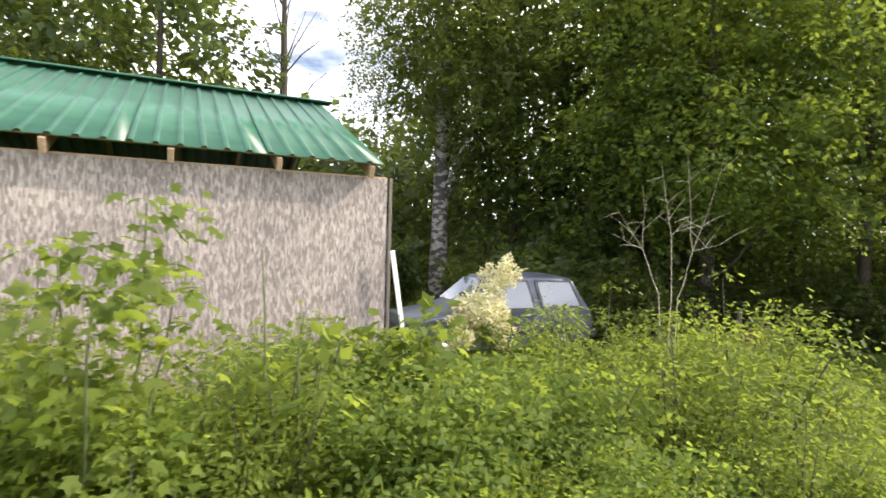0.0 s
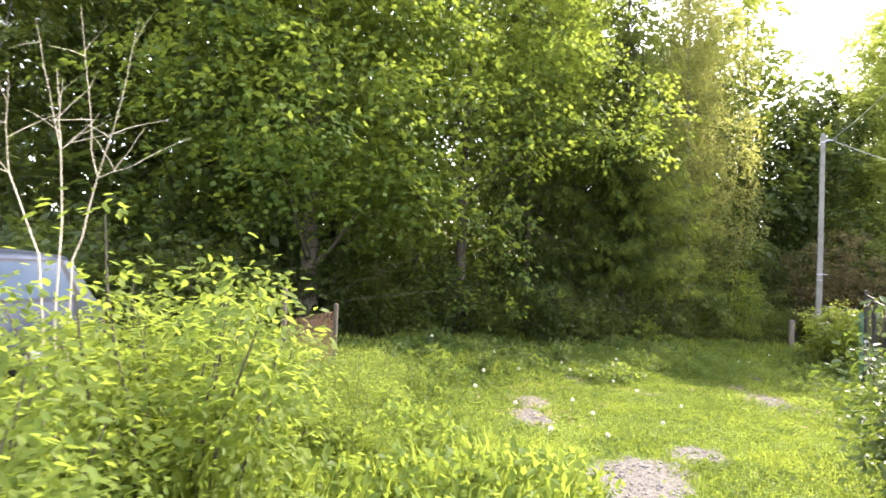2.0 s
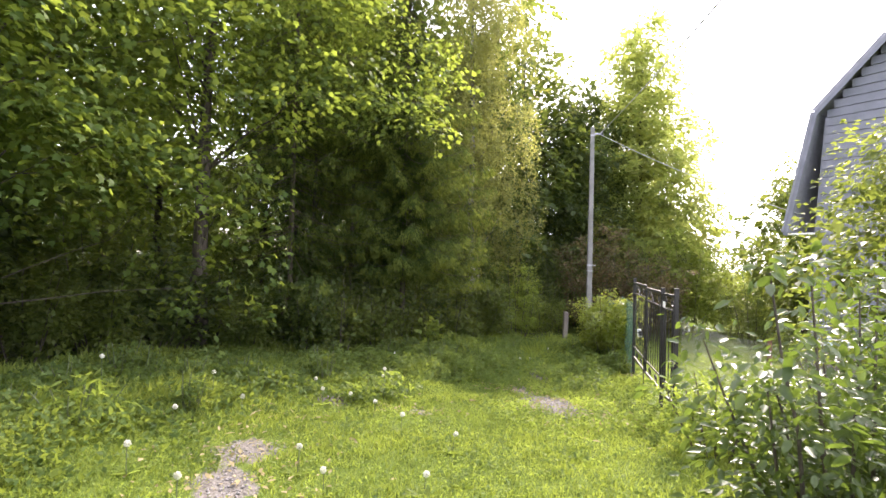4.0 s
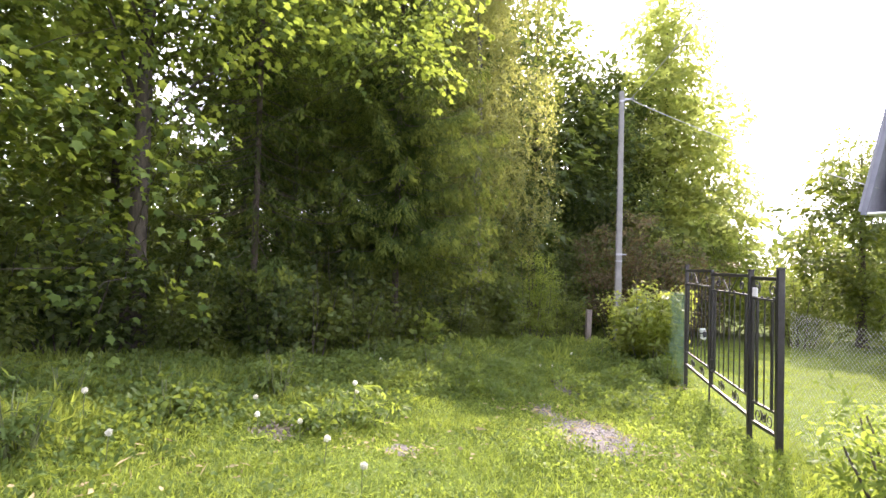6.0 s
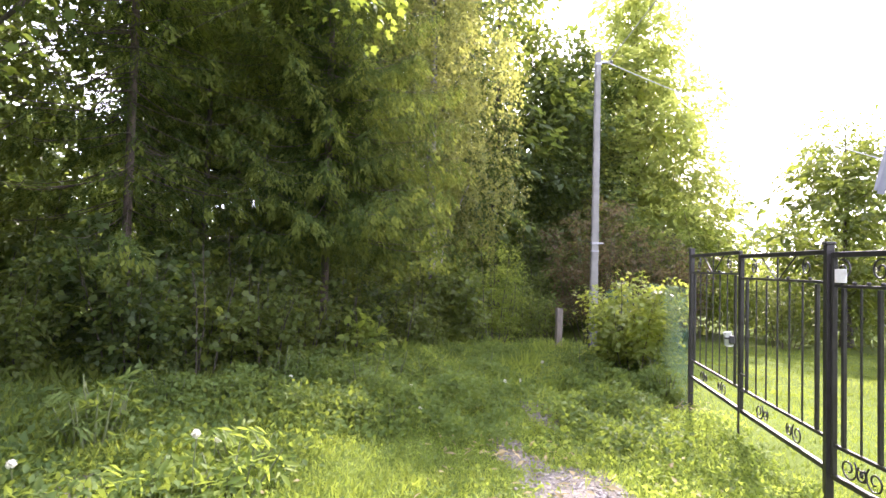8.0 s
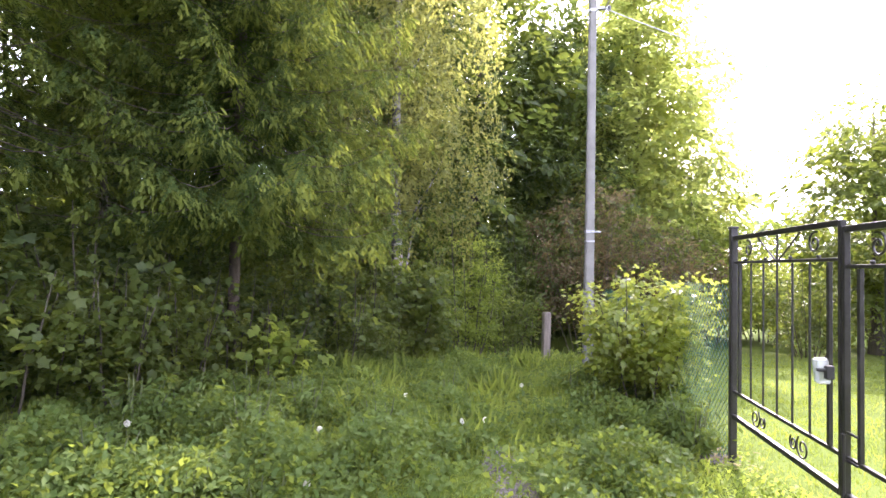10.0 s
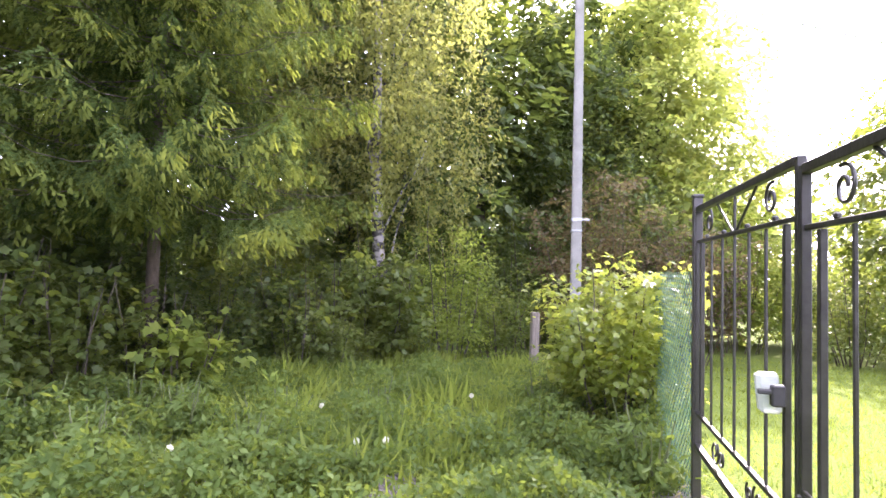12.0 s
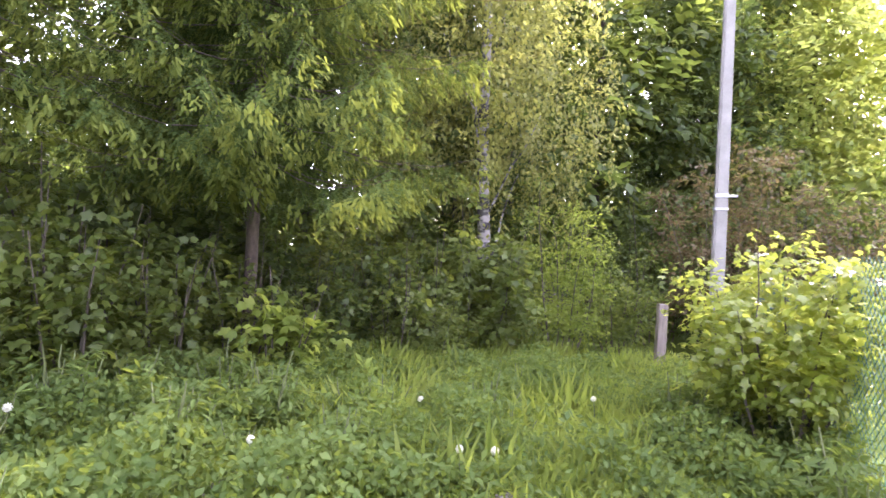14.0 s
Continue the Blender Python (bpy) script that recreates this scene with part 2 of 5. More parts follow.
# bare patches in the lane: x, y, half length, half width, turn
PATCHES = [(8.8, 1.84, 0.42, 0.3, 0.1), (7.05, 1.97, 1.3, 0.42, 0.05), (9.65, 4.1, 0.45, 0.28, 0.4), (8.8, 3.7, 0.45, 0.25, 0.6), (13.55, 1.7, 0.95, 0.42, 0.25), (14.7, 2.3, 0.6, 0.2, 0.4),
           (16.1, 2.1, 0.45, 0.16, 0.2), (12.3, 4.62, 0.6, 0.28, 0.3), (12.2, 3.3, 0.26, 0.14, 0.5), (16.7, 2.25, 0.4, 0.2, 0), (16.3, 3.65, 0.5, 0.16, -0.8), (17.25, 0.4, 0.3, 0.2, 0)]


def ground_z(x, y):
    """The lie of the land: it falls along the lane, with a low bank on the wood's side."""
    x, y = np.asarray(x, float), np.asarray(y, float)
    fall = np.interp(x, [-60, -5, 0, 4, 9, 14, 18, 25, 40, 400], [0.4, 0.3, 0.1, -0.2, -0.62, -1.04, -1.24, -1.5, -1.8, -2.0])
    bank = 0.28 * np.clip((y - 4.2) / 3.0, 0, 1) * np.clip((x - 5.5) / 3.0, 0, 1) + 0.10 * np.exp(-((y + 0.2) / 0.9) ** 2)
    lump = 0.035 * np.sin(x * 1.7 + 0.6 * y) * np.cos(y * 1.3 - 0.4 * x) + 0.02 * np.sin(x * 4.1 + 1) * np.sin(y * 3.7)
    return fall + bank + lump


def bare(x, y):
    """How bare the lane is, 0 to 1."""
    b = np.zeros(np.shape(x))
    for px, py, a, c, r in PATCHES:
        u = (x - px) * math.cos(r) + (y - py) * math.sin(r)
        v = -(x - px) * math.sin(r) + (y - py) * math.cos(r)
        rough = 0.16 * np.sin(9 * x + 4 * np.sin(5 * y)) * np.sin(11 * y + 3 * np.sin(6 * x)) + 0.1 * np.sin(23 * x + 2 * y) * np.sin(19 * y)
        b = np.maximum(b, np.clip(1.5 - 1.15 * np.sqrt((u / a) ** 2 + (v / c) ** 2) + 1.6 * rough, 0, 1))
    return b


def off_path(x, y):
    """0 under the walker's feet, 1 beside them."""
    d = np.abs(y - np.interp(x, [0, 4.2, 8.2, 9.8, 11.9, 13.2, 14], [0, 0.9, 1.7, 1.9, 2.1, 1.25, 1.2]))
    return np.clip((d - 0.35) / 0.35, 0, 1) + (x > 14.6)


def ground_material():
    m, n, l, p = material("earth_and_gravel")
    at, co = n.new("ShaderNodeAttribute"), n.new("ShaderNodeTexCoord")
    at.attribute_name = "bare"
    no, fine, vor = n.new("ShaderNodeTexNoise"), n.new("ShaderNodeTexNoise"), n.new("ShaderNodeTexVoronoi")
    no.inputs["Scale"].default_value, no.inputs["Detail"].default_value = 2.5, 6
    fine.inputs["Scale"].default_value, fine.inputs["Detail"].default_value = 40, 4
    vor.inputs["Scale"].default_value = 45
    for t in (no, fine, vor):
        l.new(co.outputs["Object"], t.inputs["Vector"])
    ad, cl = n.new("ShaderNodeMath"), n.new("ShaderNodeValToRGB")
    ad.operation = "ADD"
    l.new(at.outputs["Fac"], ad.inputs[0])
    l.new(no.outputs["Fac"], ad.inputs[1])
    cl.color_ramp.elements[0].position, cl.color_ramp.elements[1].position = 0.8, 1.0
    l.new(ad.outputs[0], cl.inputs["Fac"])
    soil, grav, mx = n.new("ShaderNodeValToRGB"), n.new("ShaderNodeValToRGB"), n.new("ShaderNodeMixRGB")
    soil.color_ramp.elements[0].color, soil.color_ramp.elements[1].color = (0.05, 0.078, 0.012, 1), (0.11, 0.145, 0.025, 1)
    grav.color_ramp.elements[0].color, grav.color_ramp.elements[1].color = (0.075, 0.066, 0.056, 1), (0.19, 0.175, 0.155, 1)
    l.new(fine.outputs["Fac"], soil.inputs["Fac"])
    l.new(vor.outputs["Color"], grav.inputs["Fac"])
    l.new(cl.outputs["Color"], mx.inputs[0])
    l.new(soil.outputs["Color"], mx.inputs[1])
    l.new(grav.outputs["Color"], mx.inputs[2])
    l.new(mx.outputs["Color"], p.inputs["Base Color"])
    bp = n.new("ShaderNodeBump")
    bp.inputs["Strength"].default_value, bp.inputs["Distance"].default_value = 0.6, 0.02
    l.new(vor.outputs["Distance"], bp.inputs["Height"])
    l.new(bp.outputs["Normal"], p.inputs["Normal"])
    p.inputs["Roughness"].default_value, p.inputs["Specular IOR Level"].default_value = 0.95, 0.1
    return m


EARTH = ground_material()

# ---- mesh helpers ----
rng = np.random.default_rng(7)


def empty(name, x=0, y=0, z=0, rz=0):
    ob = new(name)
    ob.matrix_world = pose(x, y, z, 0, 0, rz)
    return ob


def place(ob, material_, parent=None, label="", smooth=False):
    if material_:
        ob.data.materials.append(material_)
    if parent:
        ob.parent = parent
    if smooth:
        ob.data.polygons.foreach_set("use_smooth", [True] * len(ob.data.polygons))
    return tagged(ob, label)


def part(name, bm, material_, parent=None, label="", smooth=False):
    me = bpy.data.meshes.new(name)
    bm.to_mesh(me)
    bm.free()
    return place(new(name, me), material_, parent, label, smooth)


def raw_mesh(name, verts, faces, material_, parent=None, label="", smooth=False):
    """A mesh from arrays; faces all of one size."""
    verts, faces = np.asarray(verts, np.float32), np.asarray(faces, np.int32)
    me = bpy.data.meshes.new(name)
    me.vertices.add(len(verts))
    me.vertices.foreach_set("co", verts.ravel())
    k = faces.shape[1]
    me.loops.add(faces.size)
    me.loops.foreach_set("vertex_index", faces.ravel())
    me.polygons.add(len(faces))
    me.polygons.foreach_set("loop_start", np.arange(len(faces), dtype=np.int32) * k)
    me.polygons.foreach_set("loop_total", np.full(len(faces), k, np.int32))
    me.update(calc_edges=True)
    return place(new(name, me), material_, parent, label, smooth)


def add_box(bm, cx, cy, cz, sx, sy, sz, turn=None, bevel=0.0):
    m = Matrix.Translation((cx, cy, cz)) @ (turn.to_4x4() if turn else Matrix()) @ Matrix.Diagonal((sx, sy, sz, 1))
    r = bmesh.ops.create_cube(bm, size=1, matrix=m)
    if bevel:
        edges = list({e for v in r["verts"] for e in v.link_edges})
        bmesh.ops.bevel(bm, geom=edges, offset=bevel, segments=1, affect="EDGES", profile=0.5)
    return bm


def boxed(cx, cy, cz, sx, sy, sz, bevel=0.004, turn=None):
    return add_box(bmesh.new(), cx, cy, cz, sx, sy, sz, turn, bevel)


def tube_arrays(points, radii, sides=8, base=0):
    """A tube along a line: vertices and quads."""
    P, R = np.asarray(points, float), np.asarray(radii, float)
    T = np.gradient(P, axis=0)
    T /= np.linalg.norm(T, axis=1)[:, None] + 1e-9
    ref = np.where(np.abs(T[:, 2:3]) > 0.9, np.array([[1.0, 0, 0]]), np.array([[0, 0, 1.0]]))
    A = np.cross(T, ref)
    A /= np.linalg.norm(A, axis=1)[:, None] + 1e-9
    B = np.cross(T, A)
    for i in range(1, len(A)):
        if np.dot(A[i], A[i - 1]) < 0:
            A[i], B[i] = -A[i], -B[i]
    th = np.linspace(0, 2 * np.pi, sides, endpoint=False)
    V = P[:, None] + R[:, None, None] * (np.cos(th)[None, :, None] * A[:, None] + np.sin(th)[None, :, None] * B[:, None])
    V = V.reshape(-1, 3)
    F = []
    for i in range(len(P) - 1):
        for j in range(sides):
            k = (j + 1) % sides
            F.append((base + i * sides + j, base + i * sides + k, base + (i + 1) * sides + k, base + (i + 1) * sides + j))
    return V, F


def tubes(name, lines, material_, parent=None, label="", sides=8):
    """lines: (points, radii) pairs, joined into one mesh."""
    VV, FF, n = [], [], 0
    for pts, rad in lines:
        v, f = tube_arrays(pts, rad, sides, n)
        VV.append(v)
        FF += f
        n += len(v)
    return raw_mesh(name, np.vstack(VV), FF, material_, parent, label, True)


OVAL = (np.array([(0, 0, 0), (0.45, 0.3, 0.07), (1, 0, -0.06), (0.45, -0.3, 0.07)]), np.array([(0, 2, 1), (0, 3, 2)]))
LEAFY = (np.array([(0, 0, 0), (0.28, 0.22, 0.06), (0.68, 0.2, 0.04), (1, 0, -0.08), (0.68, -0.2, 0.04), (0.28, -0.22, 0.06)]), np.array([(0, 2, 1), (0, 3, 2), (0, 4, 3), (0, 5, 4)]))
LOBED = (np.array([(0, 0, 0), (0.2, 0.5, -0.07), (0.52, 0.28, 0.04), (1, 0, -0.1), (0.52, -0.28, 0.04), (0.2, -0.5, -0.07)]),
         np.array([(0, 2, 1), (0, 3, 2), (0, 4, 3), (0, 5, 4)]))
NARROW = (np.array([(0, 0, 0), (0.45, 0.13, 0.03), (1, 0, -0.08), (0.45, -0.13, 0.03)]), np.array([(0, 2, 1), (0, 3, 2)]))
PALMATE = (np.array([(0, 0, 0), (0.04, 0.36, -0.04), (0.26, 0.26, 0.03), (0.5, 0.54, -0.09), (0.62, 0.22, 0.02), (1, 0, -0.14), (0.62, -0.22, 0.02), (0.5, -0.54, -0.09),
                     (0.26, -0.26, 0.03), (0.04, -0.36, -0.04)]),
           np.array([(0, 2, 1), (0, 4, 2), (2, 4, 3), (0, 5, 4), (0, 6, 5), (0, 8, 6), (6, 8, 7), (0, 9, 8)]))
# an older spruce twig: a thin rib with needles to both sides; a new shoot: a soft, blunt finger
_rib = [(0, -0.012, 0), (0, 0.012, 0), (1, 0, -0.1)]
_needles = []
for _i in range(5):
    _u = 0.04 + 0.18 * _i
    for _s in (-1, 1):
        _needles += [(_u - 0.04, 0.0, -0.1 * _u), (_u + 0.07, 0.0, -0.1 * _u), (_u + 0.16, _s * (0.15 - 0.014 * _i), 0.03 - 0.1 * _u)]
FROND = (np.array(_rib + _needles), np.arange(3 + len(_needles)).reshape(-1, 3))
FINGER = (np.array([(0, 0, 0), (0.25, 0.13, 0.03), (0.8, 0.13, -0.05), (1, 0, -0.1), (0.8, -0.13, -0.05), (0.25, -0.13, 0.03)]),
          np.array([(0, 2, 1), (0, 3, 2), (0, 4, 3), (0, 5, 4)]))
BLADE = (np.array([(0, -0.017, 0), (0, 0.017, 0), (0.55, 0.014, 0.06), (1, 0, 0.26)]), np.array([(0, 1, 2), (0, 2, 3)]))
FINE = (BLADE[0] * np.array([1, 0.5, 1.25]), BLADE[1])
TURF = (np.array([(0, -0.06, 0), (0, 0.06, 0), (0.6, 0.042, 0.06), (1, 0, 0.26)]), np.array([(0, 1, 2), (0, 2, 3)]))


def unit(v):
    return v / (np.linalg.norm(v, axis=1)[:, None] + 1e-9)


def leaf_arrays(P, D, N, size, shape):
    tv, tf = shape
    D = unit(D)
    S = unit(np.cross(N, D))
    M = np.cross(D, S)
    size = np.broadcast_to(np.asarray(size, float), (len(P),))[:, None, None]
    V = P[:, None] + size * (tv[None, :, 0:1] * D[:, None] + tv[None, :, 1:2] * S[:, None] + tv[None, :, 2:3] * M[:, None])
    F = tf[None] + (np.arange(len(P)) * len(tv))[:, None, None]
    return V.reshape(-1, 3), F.reshape(-1, 3)


def leaf_mesh(name, sets, material_, parent=None, label=""):
    VV, FF, n = [], [], 0
    for P, D, N, size, shape in sets:
        v, f = leaf_arrays(P, D, N, size, shape)
        VV.append(v)
        FF.append(f + n)
        n += len(v)
    return raw_mesh(name, np.vstack(VV), np.vstack(FF), material_, parent, label)


def blob_leaves(blobs, count, size, shape, r, cluster=14, spread=0.22, droop=0.35, shell=0.55):
    """Leaves in flat, slightly hanging sprays spread over blobs (x, y, z, rx, ry, rz), thicker towards the outside."""
    B = np.array(blobs, float)
    area = (B[:, 3] * B[:, 4] + B[:, 3] * B[:, 5] + B[:, 4] * B[:, 5])
    nc = max(1, count // cluster)
    which = r.choice(len(B), nc, p=area / area.sum())
    d = unit(r.normal(size=(nc, 3)))
    rad = (shell + (1.05 - shell) * r.random(nc) ** 0.6)[:, None]
    C = B[which, :3] + d * B[which, 3:] * rad
    along = unit(d * np.array([1, 1, 0.3]) + r.normal(size=(nc, 3)) * 0.35 + np.array([0, 0, -0.6 * droop]))
    across = unit(np.cross(along, np.array([0, 0, 1.0]) + r.normal(size=(nc, 3)) * 0.25))
    face = np.cross(across, along)
    face *= np.where(face[:, 2:3] < 0, -1, 1)
    u = r.random((nc, cluster, 1)) * 2.4 - 0.9
    v = r.normal(size=(nc, cluster, 1)).clip(-1.6, 1.6) * (0.85 - 0.3 * u)
    w = r.normal(size=(nc, cluster, 1)) * 0.22
    P = C[:, None] + spread * (1.25 * u * along[:, None] + v * across[:, None] + w * face[:, None])
    P[:, :, 2] -= 0.12 * spread * (u[:, :, 0] + 0.9) ** 2
    P = P.reshape(-1, 3)
    D = (along[:, None] * 0.75 + across[:, None] * np.sign(v) * 0.55).reshape(-1, 3) + r.normal(size=P.shape) * 0.35 + np.array([0, 0, -0.6 * droop])
    N = np.repeat(face, cluster, 0) * 0.9 + r.normal(size=P.shape) * 0.34
    s = size * (0.6 + 0.75 * r.random(len(P)))
    return P, D, N, s, shape


def bent(p, q, r, n=5, sag=0.0, wob=0.08):
    """A slightly crooked line from p to q."""
    p, q = np.asarray(p, float), np.asarray(q, float)
    t = np.linspace(0, 1, n)[:, None]
    L = np.linalg.norm(q - p)
    k = r.normal(size=(n, 3)) * wob * L / n
    k[0] = 0
    pts = p + (q - p) * t + np.cumsum(k, 0) * 0.6
    pts[:, 2] -= sag * L * (t[:, 0] ** 2)
    return pts


def crown_blobs(h, r, base, profile, n, rg, flat=0.8):
    out = []
    for i in range(n):
        t = base + (1 - base) * (i + 0.5) / n
        pr = profile((t - base) / (1 - base)) * r
        a = i * 2.4 + rg.uniform(-0.4, 0.4)
        k = pr * rg.uniform(0.35, 0.72)
        b = pr * rg.uniform(0.36, 0.55) + 0.12 * r
        out.append((k * math.cos(a), k * math.sin(a), t * h, b, b, b * flat))
    return out


def round_top(t):
    return max(0.12, math.sqrt(max(0, 1 - (1.55 * t - 0.62) ** 2)))


def tall_top(t):
    return 0.2 + 0.85 * (1 - t) ** 0.7 if t > 0.25 else 0.75 + t


def broad_tree(name, x, y, h, r, base, count, size, shape, leaf, bark, label, seed, trunk_r=0.16, profile=round_top, blobs=14,
               lean=(0, 0), extra=(), spread=0.22, weep=0, category="tree", group="", cluster=14, droop=0.35, flat=0.8, inner=0):
    """A tree: trunk, limbs that reach into the clumps of the crown, and the crown."""
    rg = np.random.default_rng(seed)
    t = empty(name, x, y, float(ground_z(x, y)) - 0.05)
    tagged(t, label, category, group)
    k = np.linspace(0, 1, 8)
    line = np.stack([lean[0] * k * h + np.cumsum(rg.normal(size=8)) * 0.02 * h / 8, lean[1] * k * h + np.cumsum(rg.normal(size=8)) * 0.02 * h / 8,
                     k * h * 0.94], 1)
    line[0, :2] = 0
    rad = trunk_r * (1 - 0.88 * k)
    rad[0] *= 1.35
    tubes("trunk", [(line, rad)], bark, t, "", 10)
    B = crown_blobs(h, r, base, profile, blobs, rg, flat)
    B = [(b[0] + lean[0] * b[2], b[1] + lean[1] * b[2], *b[2:]) for b in B]
    for b, stout in [(b, 0.27) for b in B[::2]] + [(b, 0.07) for b in extra]:
        z0 = max(0.25 * h * base, b[2] - rg.uniform(0.1, 0.2) * h)
        j = min(1, z0 / (h * 0.94))
        s = np.array([np.interp(j, k, line[:, i]) for i in range(3)])
        pts = bent(s, b[:3], rg, 7, 0.06, 0.22)
        r0 = trunk_r * (1 - 0.85 * j) * stout
        tubes("limb", [(pts, np.linspace(r0, r0 * 0.22, 7))], bark, t, "", 6)
    B = B + list(extra)
    sets = [blob_leaves(B, count, size, shape, rg, cluster, spread, droop)]
    if inner:
        sets.append(blob_leaves([(*b[:3], b[3] * 0.8, b[4] * 0.8, b[5] * 0.8) for b in B], inner, size * 2.3, shape, rg, cluster, spread, droop, 0.05))
    if weep:
        S = np.array(B, float)
        w = rg.choice(len(S), weep)
        d = unit(rg.normal(size=(weep, 3)))
        d[:, 2] = np.abs(d[:, 2]) * 0.3 - 0.2
        start = S[w, :3] + d * S[w, 3:] * 1.0
        L = rg.uniform(0.5, 1.7, weep)
        m = 16
        f = rg.random((weep, m))
        P = start[:, None] + np.stack([np.zeros_like(f), np.zeros_like(f), -f * L[:, None]], 2) + rg.normal(size=(weep, m, 3)) * 0.05
        P = P.reshape(-1, 3)
        P = P[P[:, 2] > 0.5]
        sets.append((P, rg.normal(size=P.shape) * 0.6 + np.array([0, 0, -1.0]), rg.normal(size=P.shape), size * (0.7 + 0.6 * rg.random(len(P))), shape))
    leaf_mesh("crown", sets, leaf, t)
    return t


def spruce_tree(x, y, h, r, z_low, seed, label, twigs=15, trunk_r=0.11, step=0.36, arms=7):
    """A spruce: whorls of drooping branches with hanging side twigs, older needles dark, new shoots light."""
    rg = np.random.default_rng(seed)
    t = tagged(empty("spruce_tree", x, y, float(ground_z(x, y)) - 0.05), label, "tree")
    k = np.linspace(0, 1, 8)
    tubes("trunk", [(np.stack([0.03 * np.sin(k * 5), 0.03 * np.sin(k * 4), k * h], 1), trunk_r * (1 - 0.93 * k) + 0.01)], SPRUCEBARK, t, "", 10)
    lines, old, tips = [], [], []
    z = z_low
    while z < h * 0.97:
        f = (h - z) / (h - z_low)
        R = r * (0.22 + 0.78 * f ** 0.8)
        for i in range(arms + 4):
            a = rg.uniform(0, 2 * np.pi)
            R_ = R * (rg.uniform(0.55, 1.1) if i < arms else rg.uniform(0.25, 0.5))
            dirn = np.array([math.cos(a), math.sin(a), 0])
            side = np.array([-dirn[1], dirn[0], 0])
            s = np.linspace(0, 1, 6)
            pts = dirn * (s * R_)[:, None]
            pts[:, 2] = z + rg.uniform(-0.15, 0.15) + R_ * (-0.42 * s + 0.26 * s ** 3)
            lines.append((pts, np.linspace(0.009, 0.002, 6)))
            m = max(5, int(twigs * (0.3 + 0.7 * R_ / r) * (1 if z < 6.5 else 0.4)))
            u = np.linspace(0.08, 1, m)
            root = np.stack([np.interp(u, s, pts[:, j]) for j in range(3)], 1)
            w = np.where(np.arange(m) % 2 == 0, 1.0, -1.0) * rg.uniform(0.3, 1, m)
            w[-1] = 0
            L = (0.22 + 0.42 * (1 - u) + 0.1 * rg.random(m)) * (0.4 + 0.6 * f)
            way = dirn * 0.7 + side * w[:, None] + np.array([0, 0, -0.55]) - np.array([0, 0, 0.5]) * rg.random((m, 1))
            way = unit(way)
            q = 7
            v = (np.arange(q) + 0.6 * rg.random((m, q))) / q
            P = root[:, None] + way[:, None] * (v * L[:, None])[:, :, None]
            P[:, :, 2] -= 0.3 * v ** 2 * L[:, None]
            P = (P + rg.normal(size=P.shape) * 0.015).reshape(-1, 3)
            fan = unit(np.cross(way, np.array([0, 0, 1.0]) + rg.normal(size=way.shape) * 0.3))
            turn = np.tile(np.array([0.8, -0.8, 0.7, -0.7, 0.55, -0.5, 0.0]), m)[:, None]
            D = np.repeat(way, q, 0) + np.repeat(fan, q, 0) * turn + rg.normal(size=P.shape) * 0.16 + np.array([0, 0, -0.3])
            N = np.repeat(np.cross(fan, way), q, 0) + rg.normal(size=P.shape) * 0.35
            size = 0.18 * (0.75 + 0.5 * rg.random(len(P)))
            tip = (v.ravel() > 0.6) & (np.repeat(u, q) > 0.4) & (rg.random(len(P)) < 0.85)
            old.append((P[~tip], D[~tip], N[~tip], size[~tip], FROND))
            k = 7
            Q = np.repeat(P[tip], k, 0) + rg.normal(size=(tip.sum() * k, 3)) * 0.035
            tips.append((Q, np.repeat(D[tip], k, 0) + rg.normal(size=Q.shape) * 0.35 + np.array([0, 0, -0.1]), np.repeat(N[tip], k, 0) + rg.normal(size=Q.shape) * 0.3,
                         np.repeat(size[tip], k) * rg.uniform(0.3, 0.5, len(Q)), FINGER))
        z += step * rg.uniform(0.8, 1.2)
    tubes("branch", lines, SPRUCEBARK, t, "", 4)
    leaf_mesh("crown", old, SPRUCE, t)
    leaf_mesh("young_growth", tips, SHOOTS, t, "light green new shoots")
    return t


def shrub(name, x, y, h, r, count, size, shape, leaf, label, seed, stems=9, category="shrub", group="", spread=0.12, bottom=0.12, stem_mat=None,
          ry=None, cluster=8, shoots=True):
    """A bush of several stems with leaves on clumps along them."""
    rg = np.random.default_rng(seed)
    t = tagged(empty(name, x, y, float(ground_z(x, y)) - 0.03), label, category, group)
    ry = ry or r
    B = []
    for i in range(stems):
        a = i * 2.4 + rg.uniform(-0.5, 0.5)
        q = math.sqrt((i + 0.5) / stems) * 0.85
        top = np.array([r * q * math.cos(a), ry * q * math.sin(a), h * rg.uniform(0.72, 1.0) * (1 - 0.25 * q)])
        if shoots and i % 4 == 1:
            top = top * np.array([1.15, 1.15, 1.22])
        foot = np.array([top[0] * 0.35, top[1] * 0.35, 0])
        pts = bent(foot, top, rg, 6, 0.04, 0.14)
        tubes("stem", [(pts, np.linspace(0.014, 0.004, 6))], stem_mat or BARK, t, "", 5)
        b = 0.2 * r + 0.1
        for f in (0.35, 0.6, 0.82, 1.0):
            c = np.array([np.interp(f, np.linspace(0, 1, 6), pts[:, j]) for j in range(3)])
            k = b * (1.15 - 0.45 * f) * (0.6 if i % 4 == 1 and f > 0.7 else 1)
            if c[2] > bottom * h:
                B.append((*c, k, k, k * 0.9))
    leaf_mesh("foliage", [blob_leaves(B, count, size, shape, rg, cluster, spread, 0.3, 0.2)], leaf, t)
    return t


